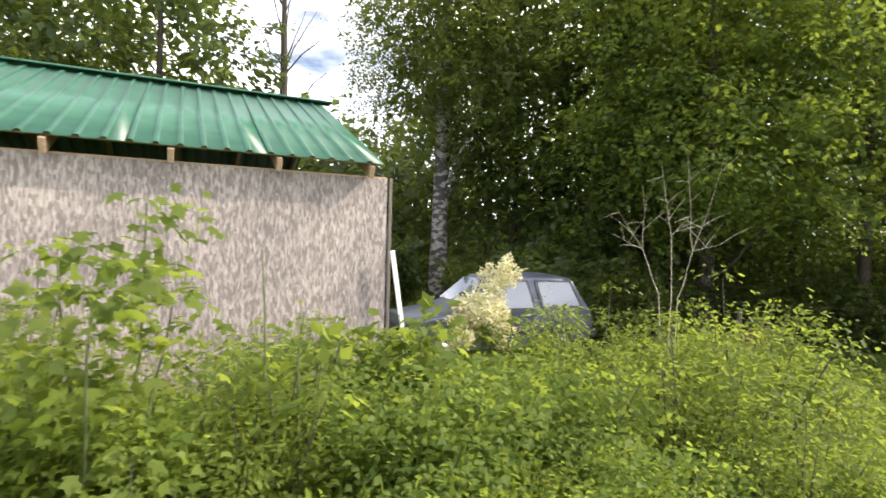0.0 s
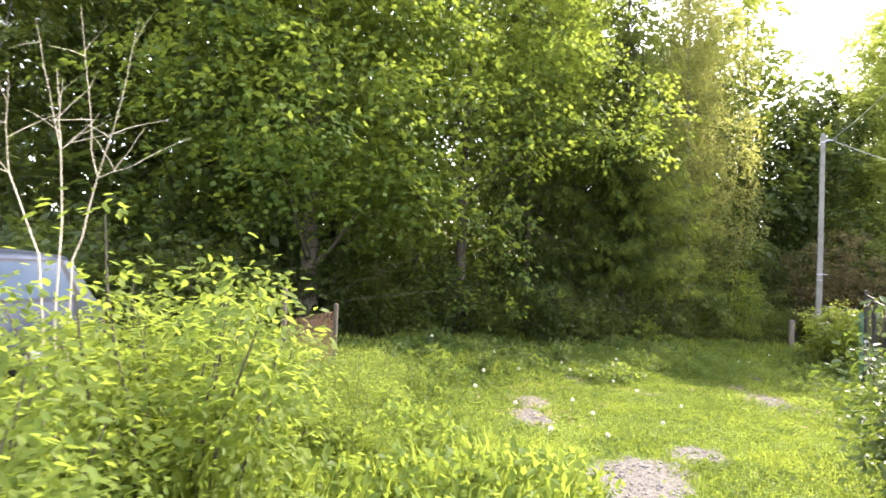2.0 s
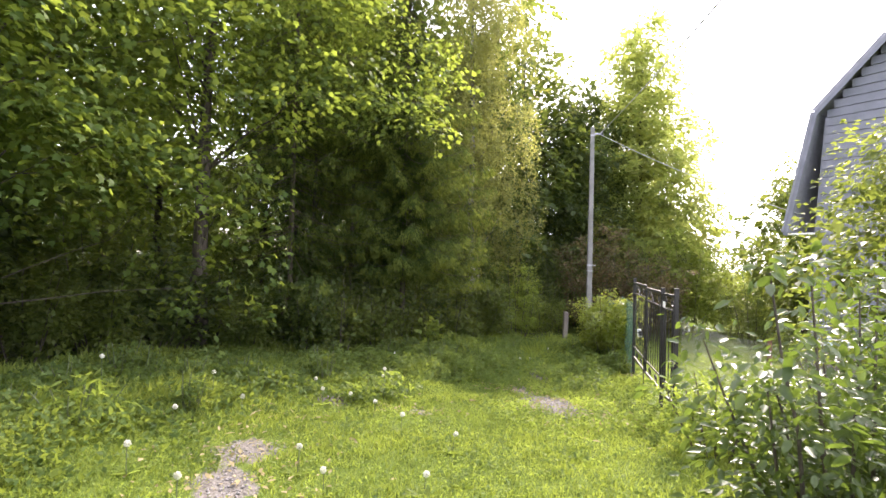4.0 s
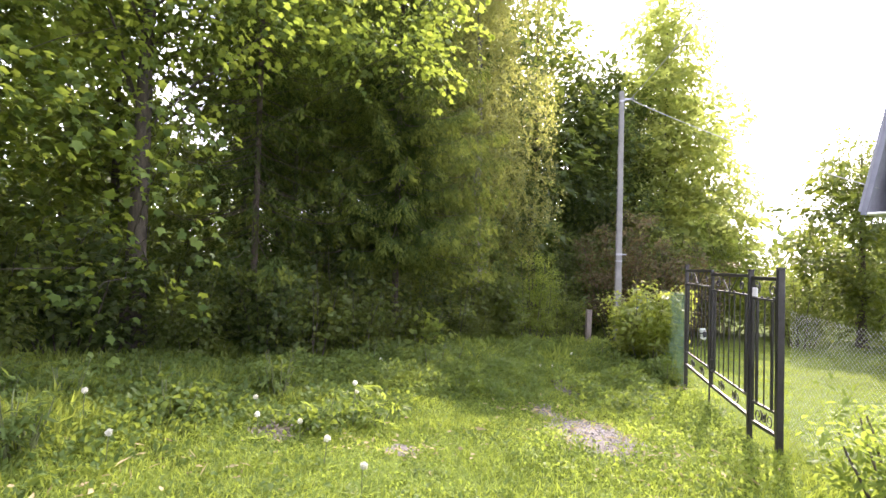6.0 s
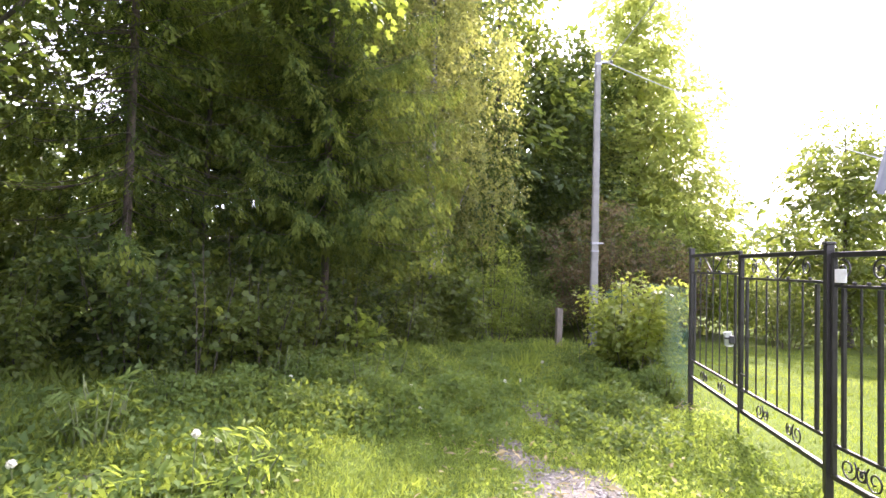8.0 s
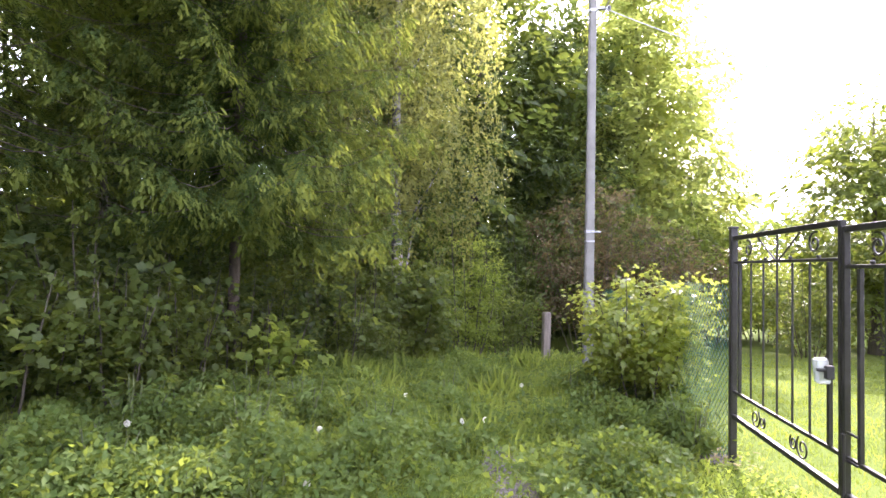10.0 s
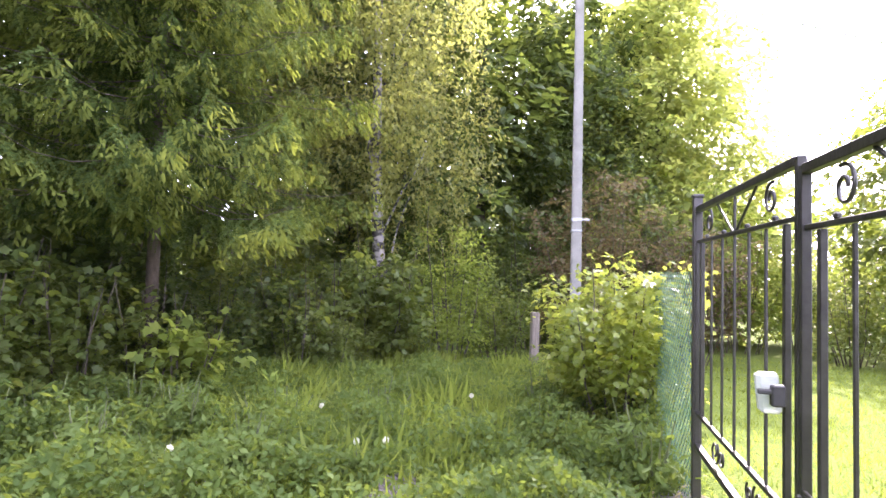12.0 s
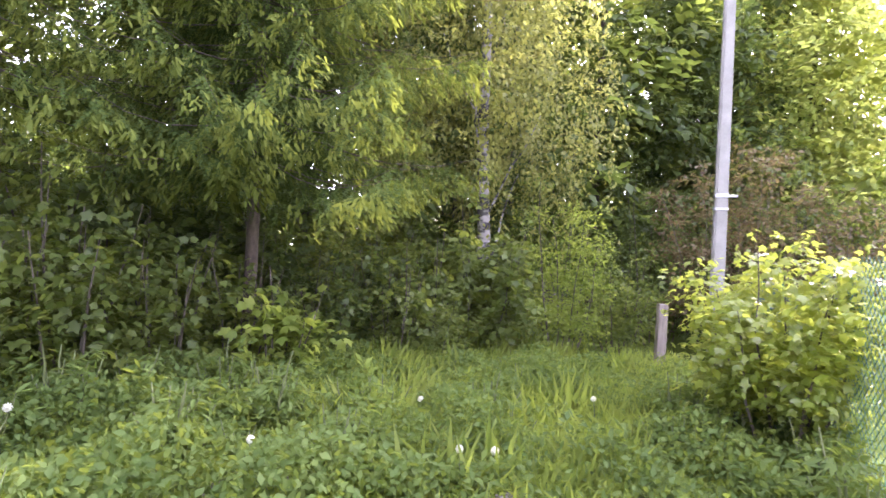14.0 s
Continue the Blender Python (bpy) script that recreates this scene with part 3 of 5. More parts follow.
# ---- ground ----


def grid_line(lo, hi, near_lo, near_hi, fine):
    inner = np.arange(near_lo, near_hi + fine / 2, fine)
    left = near_lo - np.cumsum(fine * 1.35 ** np.arange(1, 40))
    right = near_hi + np.cumsum(fine * 1.35 ** np.arange(1, 40))
    return np.concatenate([left[left > lo][::-1], inner, right[right < hi]])


def make_ground():
    X, Y = grid_line(-600, 600, -3, 24, 0.12), grid_line(-600, 600, -5, 8, 0.12)
    gx, gy = np.meshgrid(X, Y, indexing="ij")
    V = np.stack([gx, gy, ground_z(gx, gy)], 2).reshape(-1, 3)
    i, j = np.meshgrid(np.arange(len(X) - 1), np.arange(len(Y) - 1), indexing="ij")
    a = (i * len(Y) + j).ravel()
    F = np.stack([a, a + len(Y), a + len(Y) + 1, a + 1], 1)
    ob = raw_mesh("ground", V, F, EARTH, None, "", True)
    at = ob.data.attributes.new("bare", "FLOAT", "POINT")
    at.data.foreach_set("value", bare(V[:, 0], V[:, 1]).astype(np.float32))
    return tagged(ob, "uneven earth with gravelly bare spots", "ground", "", "structure")


make_ground()


def scatter(n, x0, x1, y0, y1, keep):
    x, y = rng.uniform(x0, x1, n), rng.uniform(y0, y1, n)
    k = rng.random(n) < keep(x, y)
    return x[k], y[k]


def tufted(x, y, s=1.0):
    return 0.5 + 0.5 * np.sin(2.1 * s * x + 1.3 * np.sin(1.7 * s * y)) * np.sin(2.4 * s * y + 1.1 * np.sin(1.9 * s * x))


def grass(name, n, area, height, label, keep, lean=0.45, mat=None, shape=None):
    x, y = scatter(n, *area, keep)
    P = np.stack([x, y, ground_z(x, y) - 0.01], 1)
    h = height(x, y) * (0.5 + 0.8 * rng.random(len(x)))
    D = np.array([0, 0, 1.0]) + rng.normal(size=P.shape) * np.array([lean, lean, 0.1]) + 0.15 * np.stack([np.sin(3 * x + 2 * y), np.cos(2.3 * x - 3 * y), 0 * x], 1)
    N = rng.normal(size=P.shape) * np.array([1, 1, 0.2])
    sc = np.clip(h, 0.03, 1)
    tagged(leaf_mesh(name, [(P, D, N, sc, BLADE if shape is None else shape)], mat or GRASS), label, "grass", "", "stuff")


def cover(name, n, area, height, size, label, keep, mat=None, shape=OVAL):
    """Low broad-leaved weeds in small rosettes."""
    x, y = scatter(n, *area, keep)
    m = 7
    x, y = np.repeat(x, m) + rng.normal(size=len(x) * m) * 0.06, np.repeat(y, m) + rng.normal(size=len(y) * m) * 0.06
    hh = height(x, y)
    P = np.stack([x, y, ground_z(x, y) + hh * (0.25 + 0.75 * rng.random(len(x)))], 1)
    D = rng.normal(size=P.shape) + np.array([0, 0, 0.15])
    N = np.array([0, 0, 1.0]) + rng.normal(size=P.shape) * 0.45
    tagged(leaf_mesh(name, [(P, D, N, size * (0.6 + 0.8 * rng.random(len(P))), shape)], mat or WEED), label, "weeds", "", "stuff")


def lane_keep(x, y):
    return np.clip(1 - 1.25 * bare(x, y), 0.02, 1)


def lane_height(x, y):
    edge = np.clip((y - 4.4) / 2.0, 0, 1) * np.clip((x - 7) / 4, 0.3, 1) + np.clip((0.55 - y) / 1.2, 0, 1) * (x < 13) + np.clip((x - 15.2) / 2.5, 0, 1) * (y > 0.6)
    return 0.05 + 0.05 * tufted(x, y) + off_path(x, y).clip(0, 1) * np.clip(edge, 0, 1) * (0.06 + 0.2 * tufted(x, y, 1.6))


grass("lane_grass", 105000, (4.6, 14.5, -0.4, 6.2), lane_height, "short bright green grass on the lane", lane_keep, 0.6)
grass("bank_grass", 50000, (14.5, 23, 0.3, 6.2), lane_height, "long green grass along the wood's edge", lane_keep, 0.65)
grass("edge_grass", 26000, (3.0, 17, 5.2, 8.5), lambda x, y: 0.13 + 0.16 * tufted(x, y), "tall shaded grass at the wood's edge", lambda x, y: 0.9 + 0 * x)
grass("tall_grass", 26000, (16.2, 22.5, 1.7, 5.8), lambda x, y: 0.2 + 0.24 * tufted(x, y, 1.3) * np.clip((x - 15.5) / 2, 0.3, 1), "tall grass blades before the spruce", lambda x, y: np.clip(0.05 + 0.9 * tufted(x, y, 0.9), 0, 1) * np.clip((x - 16.1) / 2.2, 0, 1), 0.5, None, FINE)
grass("lawn_grass", 80000, (13.0, 27, -9, 0.25), lambda x, y: 0.05 + 0.02 * tufted(x, y), "mown sunny lawn grass", lambda x, y: np.clip(1.5 - (x - 13) / 12, 0.35, 1), 0.5, None, TURF)
grass("verge_grass", 24000, (-3, 6.5, 1.0, 4.8), lambda x, y: 0.1 + (0.15 + 0.25 * tufted(x, y)) * off_path(x, y), "tall verge grass among the shrubs", lambda x, y: 0.9 + 0 * x)
cover("fence_weeds", 1500, (17.1, 20.5, 0.42, 1.1), lambda x, y: 0.1 + 0.36 * tufted(x, y, 1.8), 0.055, "leafy weeds along the green fence", lambda x, y: 0.9 + 0 * x, ELDERLEAF, LEAFY)
cover("lane_clover", 5200, (4.8, 15.5, 0.3, 5.6), lambda x, y: 0.03 + 0.06 * tufted(x + 2, y, 1.1), 0.042, "dark clover and dock leaves in the lane's grass",
      lambda x, y: lane_keep(x, y) * np.clip(1.5 * tufted(x + 2, y + 1, 1.3) - 0.35, 0, 1), ELDERLEAF, LEAFY)
cover("lane_weeds", 9000, (4.8, 15.5, 0.2, 6.0), lambda x, y: 0.04 + 0.06 * tufted(x, y, 1.4), 0.028, "low clover and plantain leaves on the lane",
      lambda x, y: lane_keep(x, y) * np.clip(0.2 + 0.8 * tufted(x, y, 0.8), 0, 1))
cover("bank_weeds", 13000, (5.5, 21, 3.0, 7.6), lambda x, y: 0.08 + 0.24 * tufted(x, y, 1.1), 0.058, "leafy dark green ground elder on the shaded bank",
      lambda x, y: np.clip((y - 3.3 - 0.9 * (x < 12) - 0.5 * tufted(x, y, 0.7)) / 0.8, 0, 1), ELDERLEAF)
cover("long_grass_weeds", 16000, (14.4, 21.5, 0.9, 5.8), lambda x, y: 0.1 + 0.36 * tufted(x, y, 1.6), 0.052, "nettles and ground elder in the long grass",
      lambda x, y: np.clip(0.4 + tufted(x + 1.3, y, 1.2), 0, 1) * np.clip((x - 14.2) / 1.5, 0, 1) * (1 - 0.75 * np.exp(-((y - 2.2) / 0.3) ** 2)), ELDERLEAF)
cover("verge_weeds", 7500, (-3, 6.6, 1.0, 4.8), lambda x, y: 0.08 + (0.12 + 0.4 * tufted(x, y, 1.3)) * off_path(x, y), 0.06, "leafy nettles and weeds on the verge", lambda x, y: 0.2 + 0.8 * off_path(x, y))
cover("gate_weeds", 1500, (12, 18, 0.2, 2.2), lambda x, y: 0.05 + 0.08 * tufted(x, y, 1.7), 0.04, "low weeds before the gate", lane_keep)

# ---- shed ----


def gz(x, y):
    return float(ground_z(x, y))


def make_shed():
    x0, x1, y0, y1, top = -9.2, 1.45, 5.6, 11.1, 2.39
    t = tagged(empty("shed", x1, y0, gz(x1, y0) - 0.1), "strand-board shed with a green metal roof", "shed")
    inv = Matrix.Translation(-t.matrix_world.translation)

    def put(name, bm, mat, label=""):
        bm.transform(inv)
        return part(name, bm, mat, t, label)
    zb = -0.15
    n = 0
    x = x1
    while x > x0 + 0.1:
        w = min(1.25, x - x0)
        put("wall_board", boxed(x - w / 2, y0, (zb + top) / 2, w - 0.003, 0.012, top - zb, 0.001), OSB)
        x -= w
        n += 1
    put("wall_board", boxed(x1 + 0.02, (y0 + y1) / 2, (zb + 1.9) / 2, 0.012, y1 - y0, 1.9 - zb, 0.002), OSB)
    put("wall_board", boxed(x0, (y0 + y1) / 2, (zb + top) / 2, 0.012, y1 - y0, top - zb, 0.002), OSB)
    put("wall_board", boxed((x0 + x1) / 2, y1, (zb + top) / 2, x1 - x0, 0.012, top - zb, 0.002), OSB)
    put("wall_plate", boxed((x0 + x1) / 2, y0 + 0.07, top - 0.03, x1 - x0, 0.1, 0.1), RAWWOOD)
    put("corner_strip", boxed(x1 + 0.035, y0 - 0.002, (zb + top) / 2 + 0.01, 0.035, 0.03, top - zb), OLDWOOD, "thin weathered corner strip")
    # roof of ribbed steel sheets, each sheet a part
    ylow, zlow, yr, zr = 5.42, 2.52, 8.36, 3.76
    slope = math.atan2(zr - zlow, yr - ylow)
    xr = 1.35
    for side in (0, 1):
        x = xr
        while x > x0 - 0.3:
            w = 1.15
            prof = []
            for i in range(6):
                a = x - i * w / 6
                prof += [(a, 0), (a - 0.13, 0), (a - 0.142, 0.022), (a - 0.178, 0.022)]
            prof.append((x - w, 0))
            V = []
            for px, pz in prof:
                for (yy, zz) in ((ylow, zlow), (yr, zr)):
                    yy2 = yy if side == 0 else 2 * yr - yy
                    V.append((px, yy2, zz + pz))
            F = [(2 * i, 2 * i + 1, 2 * i + 3, 2 * i + 2) for i in range(len(prof) - 1)]
            V = np.array(V) - np.array((x1, y0, gz(x1, y0) - 0.1))
            ob = raw_mesh("roof_sheet", V, F, ROOFGREEN, t)
            so = ob.modifiers.new("thickness", "SOLIDIFY")
            so.thickness = 0.003
            x -= w
    put("ridge_cap", boxed((x0 + xr) / 2, yr, zr + 0.03, xr - x0 + 0.3, 0.22, 0.03, 0.01), ROOFGREEN)
    x = xr - 0.12
    while x > x0:
        for side in (0, 1):
            L = (yr - ylow) / math.cos(slope) - 0.05
            turn = Matrix.Rotation(slope if side == 0 else -slope, 3, "X")
            cy = (ylow + yr) / 2 if side == 0 else yr + (yr - ylow) / 2
            put("rafter", boxed(x, cy, (zlow + zr) / 2 - 0.1, 0.05, L, 0.13, 0.004, turn), RAWWOOD)
        x -= 0.92
    for f in (0.04, 0.5, 0.93):
        put("batten", boxed((x0 + xr) / 2, ylow + f * (yr - ylow), zlow + f * (zr - zlow) - 0.022, xr - x0, 0.1, 0.025, 0.003, Matrix.Rotation(slope, 3, "X")), RAWWOOD)
    t.matrix_world = t.matrix_world @ pose(0, 0, 0, 0, 0, 5.2)
    # plank that leans on the corner
    g = gz(1.7, 5.4)
    p = tagged(part("leaning_plank", boxed(0, 0, 0.85, 0.05, 0.025, 1.7, 0.004), WHITEPAINT), "narrow white-painted plank leaning against the shed corner", "plank")
    p.matrix_world = pose(1.76, 5.5, g - 0.03, 0, -9, 0)


make_shed()

# ---- car ----


def make_car():
    t = tagged(empty("car", 3.8, 8.1, gz(3.8, 8.1) - 0.02, 0), "old dusty grey hatchback car among weeds", "car")
    # body from cross-sections along x (front is at minus x): x, half width, sill z, belt z, roof z, roof half width
    S = [(-1.72, 0.62, 0.42, 0.62, 0.64, 0.5), (-1.62, 0.74, 0.3, 0.72, 0.75, 0.66), (-0.85, 0.78, 0.25, 0.83, 0.87, 0.7), (-0.62, 0.79, 0.25, 0.86, 0.95, 0.68),
         (-0.1, 0.8, 0.25, 0.88, 1.36, 0.6), (0.3, 0.8, 0.25, 0.88, 1.41, 0.6), (1.0, 0.8, 0.25, 0.9, 1.41, 0.6), (1.42, 0.79, 0.27, 0.91, 1.36, 0.58), (1.66, 0.76, 0.3, 0.9, 0.98, 0.62),
         (1.78, 0.7, 0.4, 0.74, 0.78, 0.6)]
    V, F = [], []
    for x, w, sz, bz, rz, rw in S:
        V += [(x, -w * 0.92, sz), (x, -w, sz + 0.16), (x, -w, bz), (x, -rw, rz - 0.03), (x, -rw * 0.8, rz + 0.015), (x, 0, rz + 0.035),
              (x, rw * 0.8, rz + 0.015), (x, rw, rz - 0.03), (x, w, bz), (x, w, sz + 0.16), (x, w * 0.92, sz)]
    k = 11
    for i in range(len(S) - 1):
        for j in range(k - 1):
            F.append((i * k + j, i * k + j + 1, (i + 1) * k + j + 1, (i + 1) * k + j))
        F.append((i * k + k - 1, i * k, (i + 1) * k, (i + 1) * k + k - 1))
    bm = bmesh.new()
    vs = [bm.verts.new(v) for v in V]
    for f in F:
        bm.faces.new([vs[a] for a in f])
    bm.faces.new(vs[:k])
    bm.faces.new(vs[-k:][::-1])
    bmesh.ops.recalc_face_normals(bm, faces=bm.faces)
    body = part("body", bm, CARPAINT, t, "", True)
    bv = body.modifiers.new("soft", "BEVEL")
    bv.width, bv.segments, bv.limit_method = 0.025, 2, "ANGLE"
    body.modifiers.new("normals", "WEIGHTED_NORMAL")

    def side_panel(name, pts, s, mat, off, parent=t, label=""):
        """A slightly proud pane on the car's side; pts in x and z, pushed out to where the side is at that height."""
        b = bmesh.new()
        out = []
        for x, z in pts:
            w = 0.8 if z < 0.89 else 0.8 - (z - 0.89) / (1.38 - 0.89) * 0.2
            out.append(b.verts.new((x, s * (w + off), z)))
        b.faces.new(out)
        ob = part(name, b, mat, parent, label)
        so = ob.modifiers.new("thickness", "SOLIDIFY")
        so.thickness = 0.012
        return ob
    for s in (-1, 1):
        d = side_panel("door", [(-0.62, 0.3), (0.52, 0.3), (0.55, 0.88), (-0.58, 0.87)], s, CARPAINT, 0.006)
        side_panel("window_frame", [(-0.52, 0.895), (0.57, 0.895), (0.5, 1.35), (-0.1, 1.34)], s, DARKTRIM, 0.016)
        side_panel("door_glass", [(-0.42, 0.92), (0.52, 0.92), (0.46, 1.32), (-0.08, 1.31)], s, CARGLASS, 0.026, t, "side window reflecting the sky")
        side_panel("quarter_glass_frame", [(0.68, 0.9), (1.5, 0.91), (1.34, 1.34), (0.62, 1.35)], s, DARKTRIM, 0.016)
        side_panel("quarter_glass", [(0.73, 0.93), (1.43, 0.94), (1.3, 1.31), (0.67, 1.32)], s, CARGLASS, 0.026, t, "rear side window reflecting the sky")
        h = boxed(0.4, s * 0.822, 0.8, 0.17, 0.03, 0.035, 0.008)
        part("door_handle", h, STEEL, t, "chrome door handle")
        part("side_moulding", boxed(0, s * 0.812, 0.55, 2.6, 0.02, 0.05, 0.006), DARKTRIM, t)
    for x0, x1, z0, z1, w0, w1 in ((-0.6, -0.16, 0.97, 1.33, 0.6, 0.52), (1.63, 1.46, 1.02, 1.32, 0.52, 0.5)):
        b = bmesh.new()
        o = -0.02 if x0 < 0 else 0.02
        vs = [b.verts.new(v) for v in ((x0 + o, -w0, z0), (x0 + o, w0, z0), (x1 + o, w1, z1), (x1 + o, -w1, z1))]
        b.faces.new(vs)
        ob = part("windscreen" if x0 < 0 else "rear_glass", b, CARGLASS, t)
        so = ob.modifiers.new("thickness", "SOLIDIFY")
        so.thickness = 0.01
    for x in (-1.1, 1.12):
        for s in (-1, 1):
            wv, wf = tube_arrays([(x, s * 0.6, 0.27), (x, s * 0.62, 0.27), (x, s * 0.78, 0.27), (x, s * 0.805, 0.27)], [0.18, 0.27, 0.27, 0.17], 24)
            wheel = raw_mesh("wheel", wv, wf, RUBBER, t, "", True)
            rv, rf = tube_arrays([(x, s * 0.77, 0.27), (x, s * 0.805, 0.27), (x, s * 0.80, 0.27)], [0.17, 0.165, 0.01], 20)
            raw_mesh("rim", rv, rf, STEEL, wheel, "", True)
    part("bumper", boxed(-1.74, 0, 0.44, 0.14, 1.3, 0.16, 0.03), DARKTRIM, t)
    part("bumper", boxed(1.8, 0, 0.46, 0.14, 1.4, 0.16, 0.03), DARKTRIM, t)
    for s in (-1, 1):
        part("headlight", boxed(-1.69, s * 0.5, 0.6, 0.06, 0.22, 0.13, 0.02), CARGLASS, t)
        part("tail_light", boxed(1.78, s * 0.6, 0.68, 0.05, 0.14, 0.2, 0.02), RUST, t)
    t.scale = (0.94, 0.92, 0.98)


make_car()

# ---- gate ----
A, B_, C_, D_ = (13.36, 0.05), (13.95, 0.16), (15.45, 0.26), (17.06, 0.35)


def scroll_line(cx, cz, r, turns, flip, start=0.0):
    """A spiral in the plane of a leaf."""
    n = 22
    a = np.linspace(0, turns * 2 * np.pi, n)
    rr = r * (1 - 0.75 * a / a[-1])
    return np.stack([cx + flip * rr * np.cos(a + start), np.zeros(n), cz + rr * np.sin(a + start)], 1)


def gate_leaf(name, p, q, bars, label, z0, z1, gap=0.04, stile=0.03):
    """A leaf of square bars: two stout inner bars, thin bars between them, a band of scrolls below, a crown of diagonals and scrolls above."""
    p, q = Vector((*p, 0)), Vector((*q, 0))
    d = (q - p).normalized()
    L = (q - p).length - 2 * gap
    s = p + d * gap
    t = tagged(empty(name, s.x, s.y, z0, math.degrees(math.atan2(d.y, d.x))), label, "gate", "entrance gate")
    H = z1 - z0
    lo, hi = 0.205, H - 0.205
    for x in (stile / 2, L - stile / 2):
        part("stile", boxed(x, 0, H / 2, stile, 0.034, H + 0.03, 0.003), GATEPAINT, t)
    for z, w in ((0.0, 0.036), (lo, 0.024), (hi, 0.02), (H, 0.036)):
        part("rail", boxed(L / 2, 0, z, L - 2 * stile - 0.004, w, w, 0.003), GATEPAINT, t)
    inset = min(0.14, L * 0.2)
    for x in (inset, L - inset):
        part("stout_bar", boxed(x, 0, (lo + hi) / 2, 0.026, 0.024, hi - lo - 0.026, 0.003), GATEPAINT, t)
    for i in range(bars):
        x = inset + (L - 2 * inset) * (i + 1) / (bars + 1)
        top = H - 0.02 if bars > 3 and i == bars // 2 else hi - 0.012
        part("bar", boxed(x, 0.0, (lo + 0.014 + top) / 2, 0.012, 0.012, top - lo - 0.014, 0.002), GATEPAINT, t)
    c = inset + (L - 2 * inset) * (bars // 2 + 1) / (bars + 1)
    for f in (-1, 1):
        for big, off in ((0.078, 0.22), (0.05, 0.22 - 0.12 / max(L, 0.6))):
            sl = scroll_line(L / 2 + f * L * off, 0.1, big, 1.4, f, 2.3)
            tubes("scroll", [(sl, np.full(len(sl), 0.006))], GATEPAINT, t, "", 5)
        sl = scroll_line(c + f * L * 0.31, H - 0.1, 0.07, 1.35, f, 1.2)
        tubes("scroll", [(sl, np.full(len(sl), 0.007))], GATEPAINT, t, "", 5)
        if bars > 3:
            ln = np.array([(c + f * 0.03, 0, hi + 0.01), (c + f * L * 0.2, 0, H - 0.02)])
            tubes("diagonal_bar", [(ln, np.full(2, 0.007))], GATEPAINT, t, "", 5)
        for k in (0.12, 0.34):
            part("knob", boxed(c + f * L * k, 0, hi + 0.02, 0.024, 0.022, 0.022, 0.006), GATEPAINT, t)
    return t


def gate_post(p, w, z1):
    g = gz(*p)
    t = tagged(empty("gate_post", p[0], p[1], g - 0.1), "square black steel gate post", "post", "gate posts")
    part("shaft", boxed(0, 0, (z1 - g + 0.1) / 2, w, w, z1 - g + 0.1, 0.004), GATEPAINT, t)
    part("cap", boxed(0, 0, z1 - g + 0.11, w + 0.012, w + 0.012, 0.02, 0.004), GATEPAINT, t)
    return t


gate_post(A, 0.06, 0.79)
gate_post(B_, 0.05, 0.77)
gate_post(D_, 0.055, 0.84)
gate_leaf("wicket_gate", B_, A, 1, "narrow black wrought-iron wicket with scrolls", -0.76, 0.7, 0.045, 0.02)
gate_leaf("gate_leaf", C_, B_, 5, "black wrought-iron gate leaf with scrolls", -0.73, 0.72, 0.005, 0.026)
gate_leaf("gate_leaf", D_, C_, 5, "black wrought-iron gate leaf with scrolls", -0.73, 0.76, 0.005, 0.026)


def lock_cover():
    t = tagged(empty("lock_cover", C_[0], C_[1] + 0.04, -0.07, 3.4), "pale plastic rain cover over the gate lock", "lock")
    bm = boxed(0.03, 0.062, 0, 0.045, 0.075, 0.145, 0.012)
    for v in bm.verts:
        v.co.y += 0.012 * math.sin(29 * v.co.z + 1)
    part("cover", bm, PLASTIC, t, "crumpled translucent white plastic")
    part("lock_body", boxed(-0.02, 0.045, 0.0, 0.03, 0.045, 0.075, 0.006), DARKTRIM, t, "dark lock body")
    part("bolt", boxed(-0.02, 0.085, 0.012, 0.02, 0.05, 0.018, 0.004), DARKTRIM, t, "dark steel bolt")
    b = tagged(part("drop_bolt", boxed(0, 0, 0, 0.018, 0.018, 0.7, 0.004), GATEPAINT), "black drop bolt on the gate leaf", "bolt")
    b.matrix_world = pose(C_[0] - 0.05, C_[1] + 0.03, -0.74, 0, 0, 3)
    for z in (-0.38, -0.53):
        h = tagged(part("bolt_handle", boxed(0, 0, 0, 0.1, 0.014, 0.014, 0.003), GATEPAINT), "short black bolt handle on the gate leaf", "bolt")
        h.matrix_world = pose(C_[0] - 0.1, C_[1] + 0.01, z, 0, 0, 3)
    s = tagged(part("gate_sign", boxed(0, 0, 0, 0.11, 0.006, 0.09, 0.002), WHITEPAINT), "small blank white plate on the wicket", "sign")
    s.matrix_world = pose(B_[0] - 0.16, B_[1] + 0.0, 0.56, 0, 0, 10)


lock_cover()


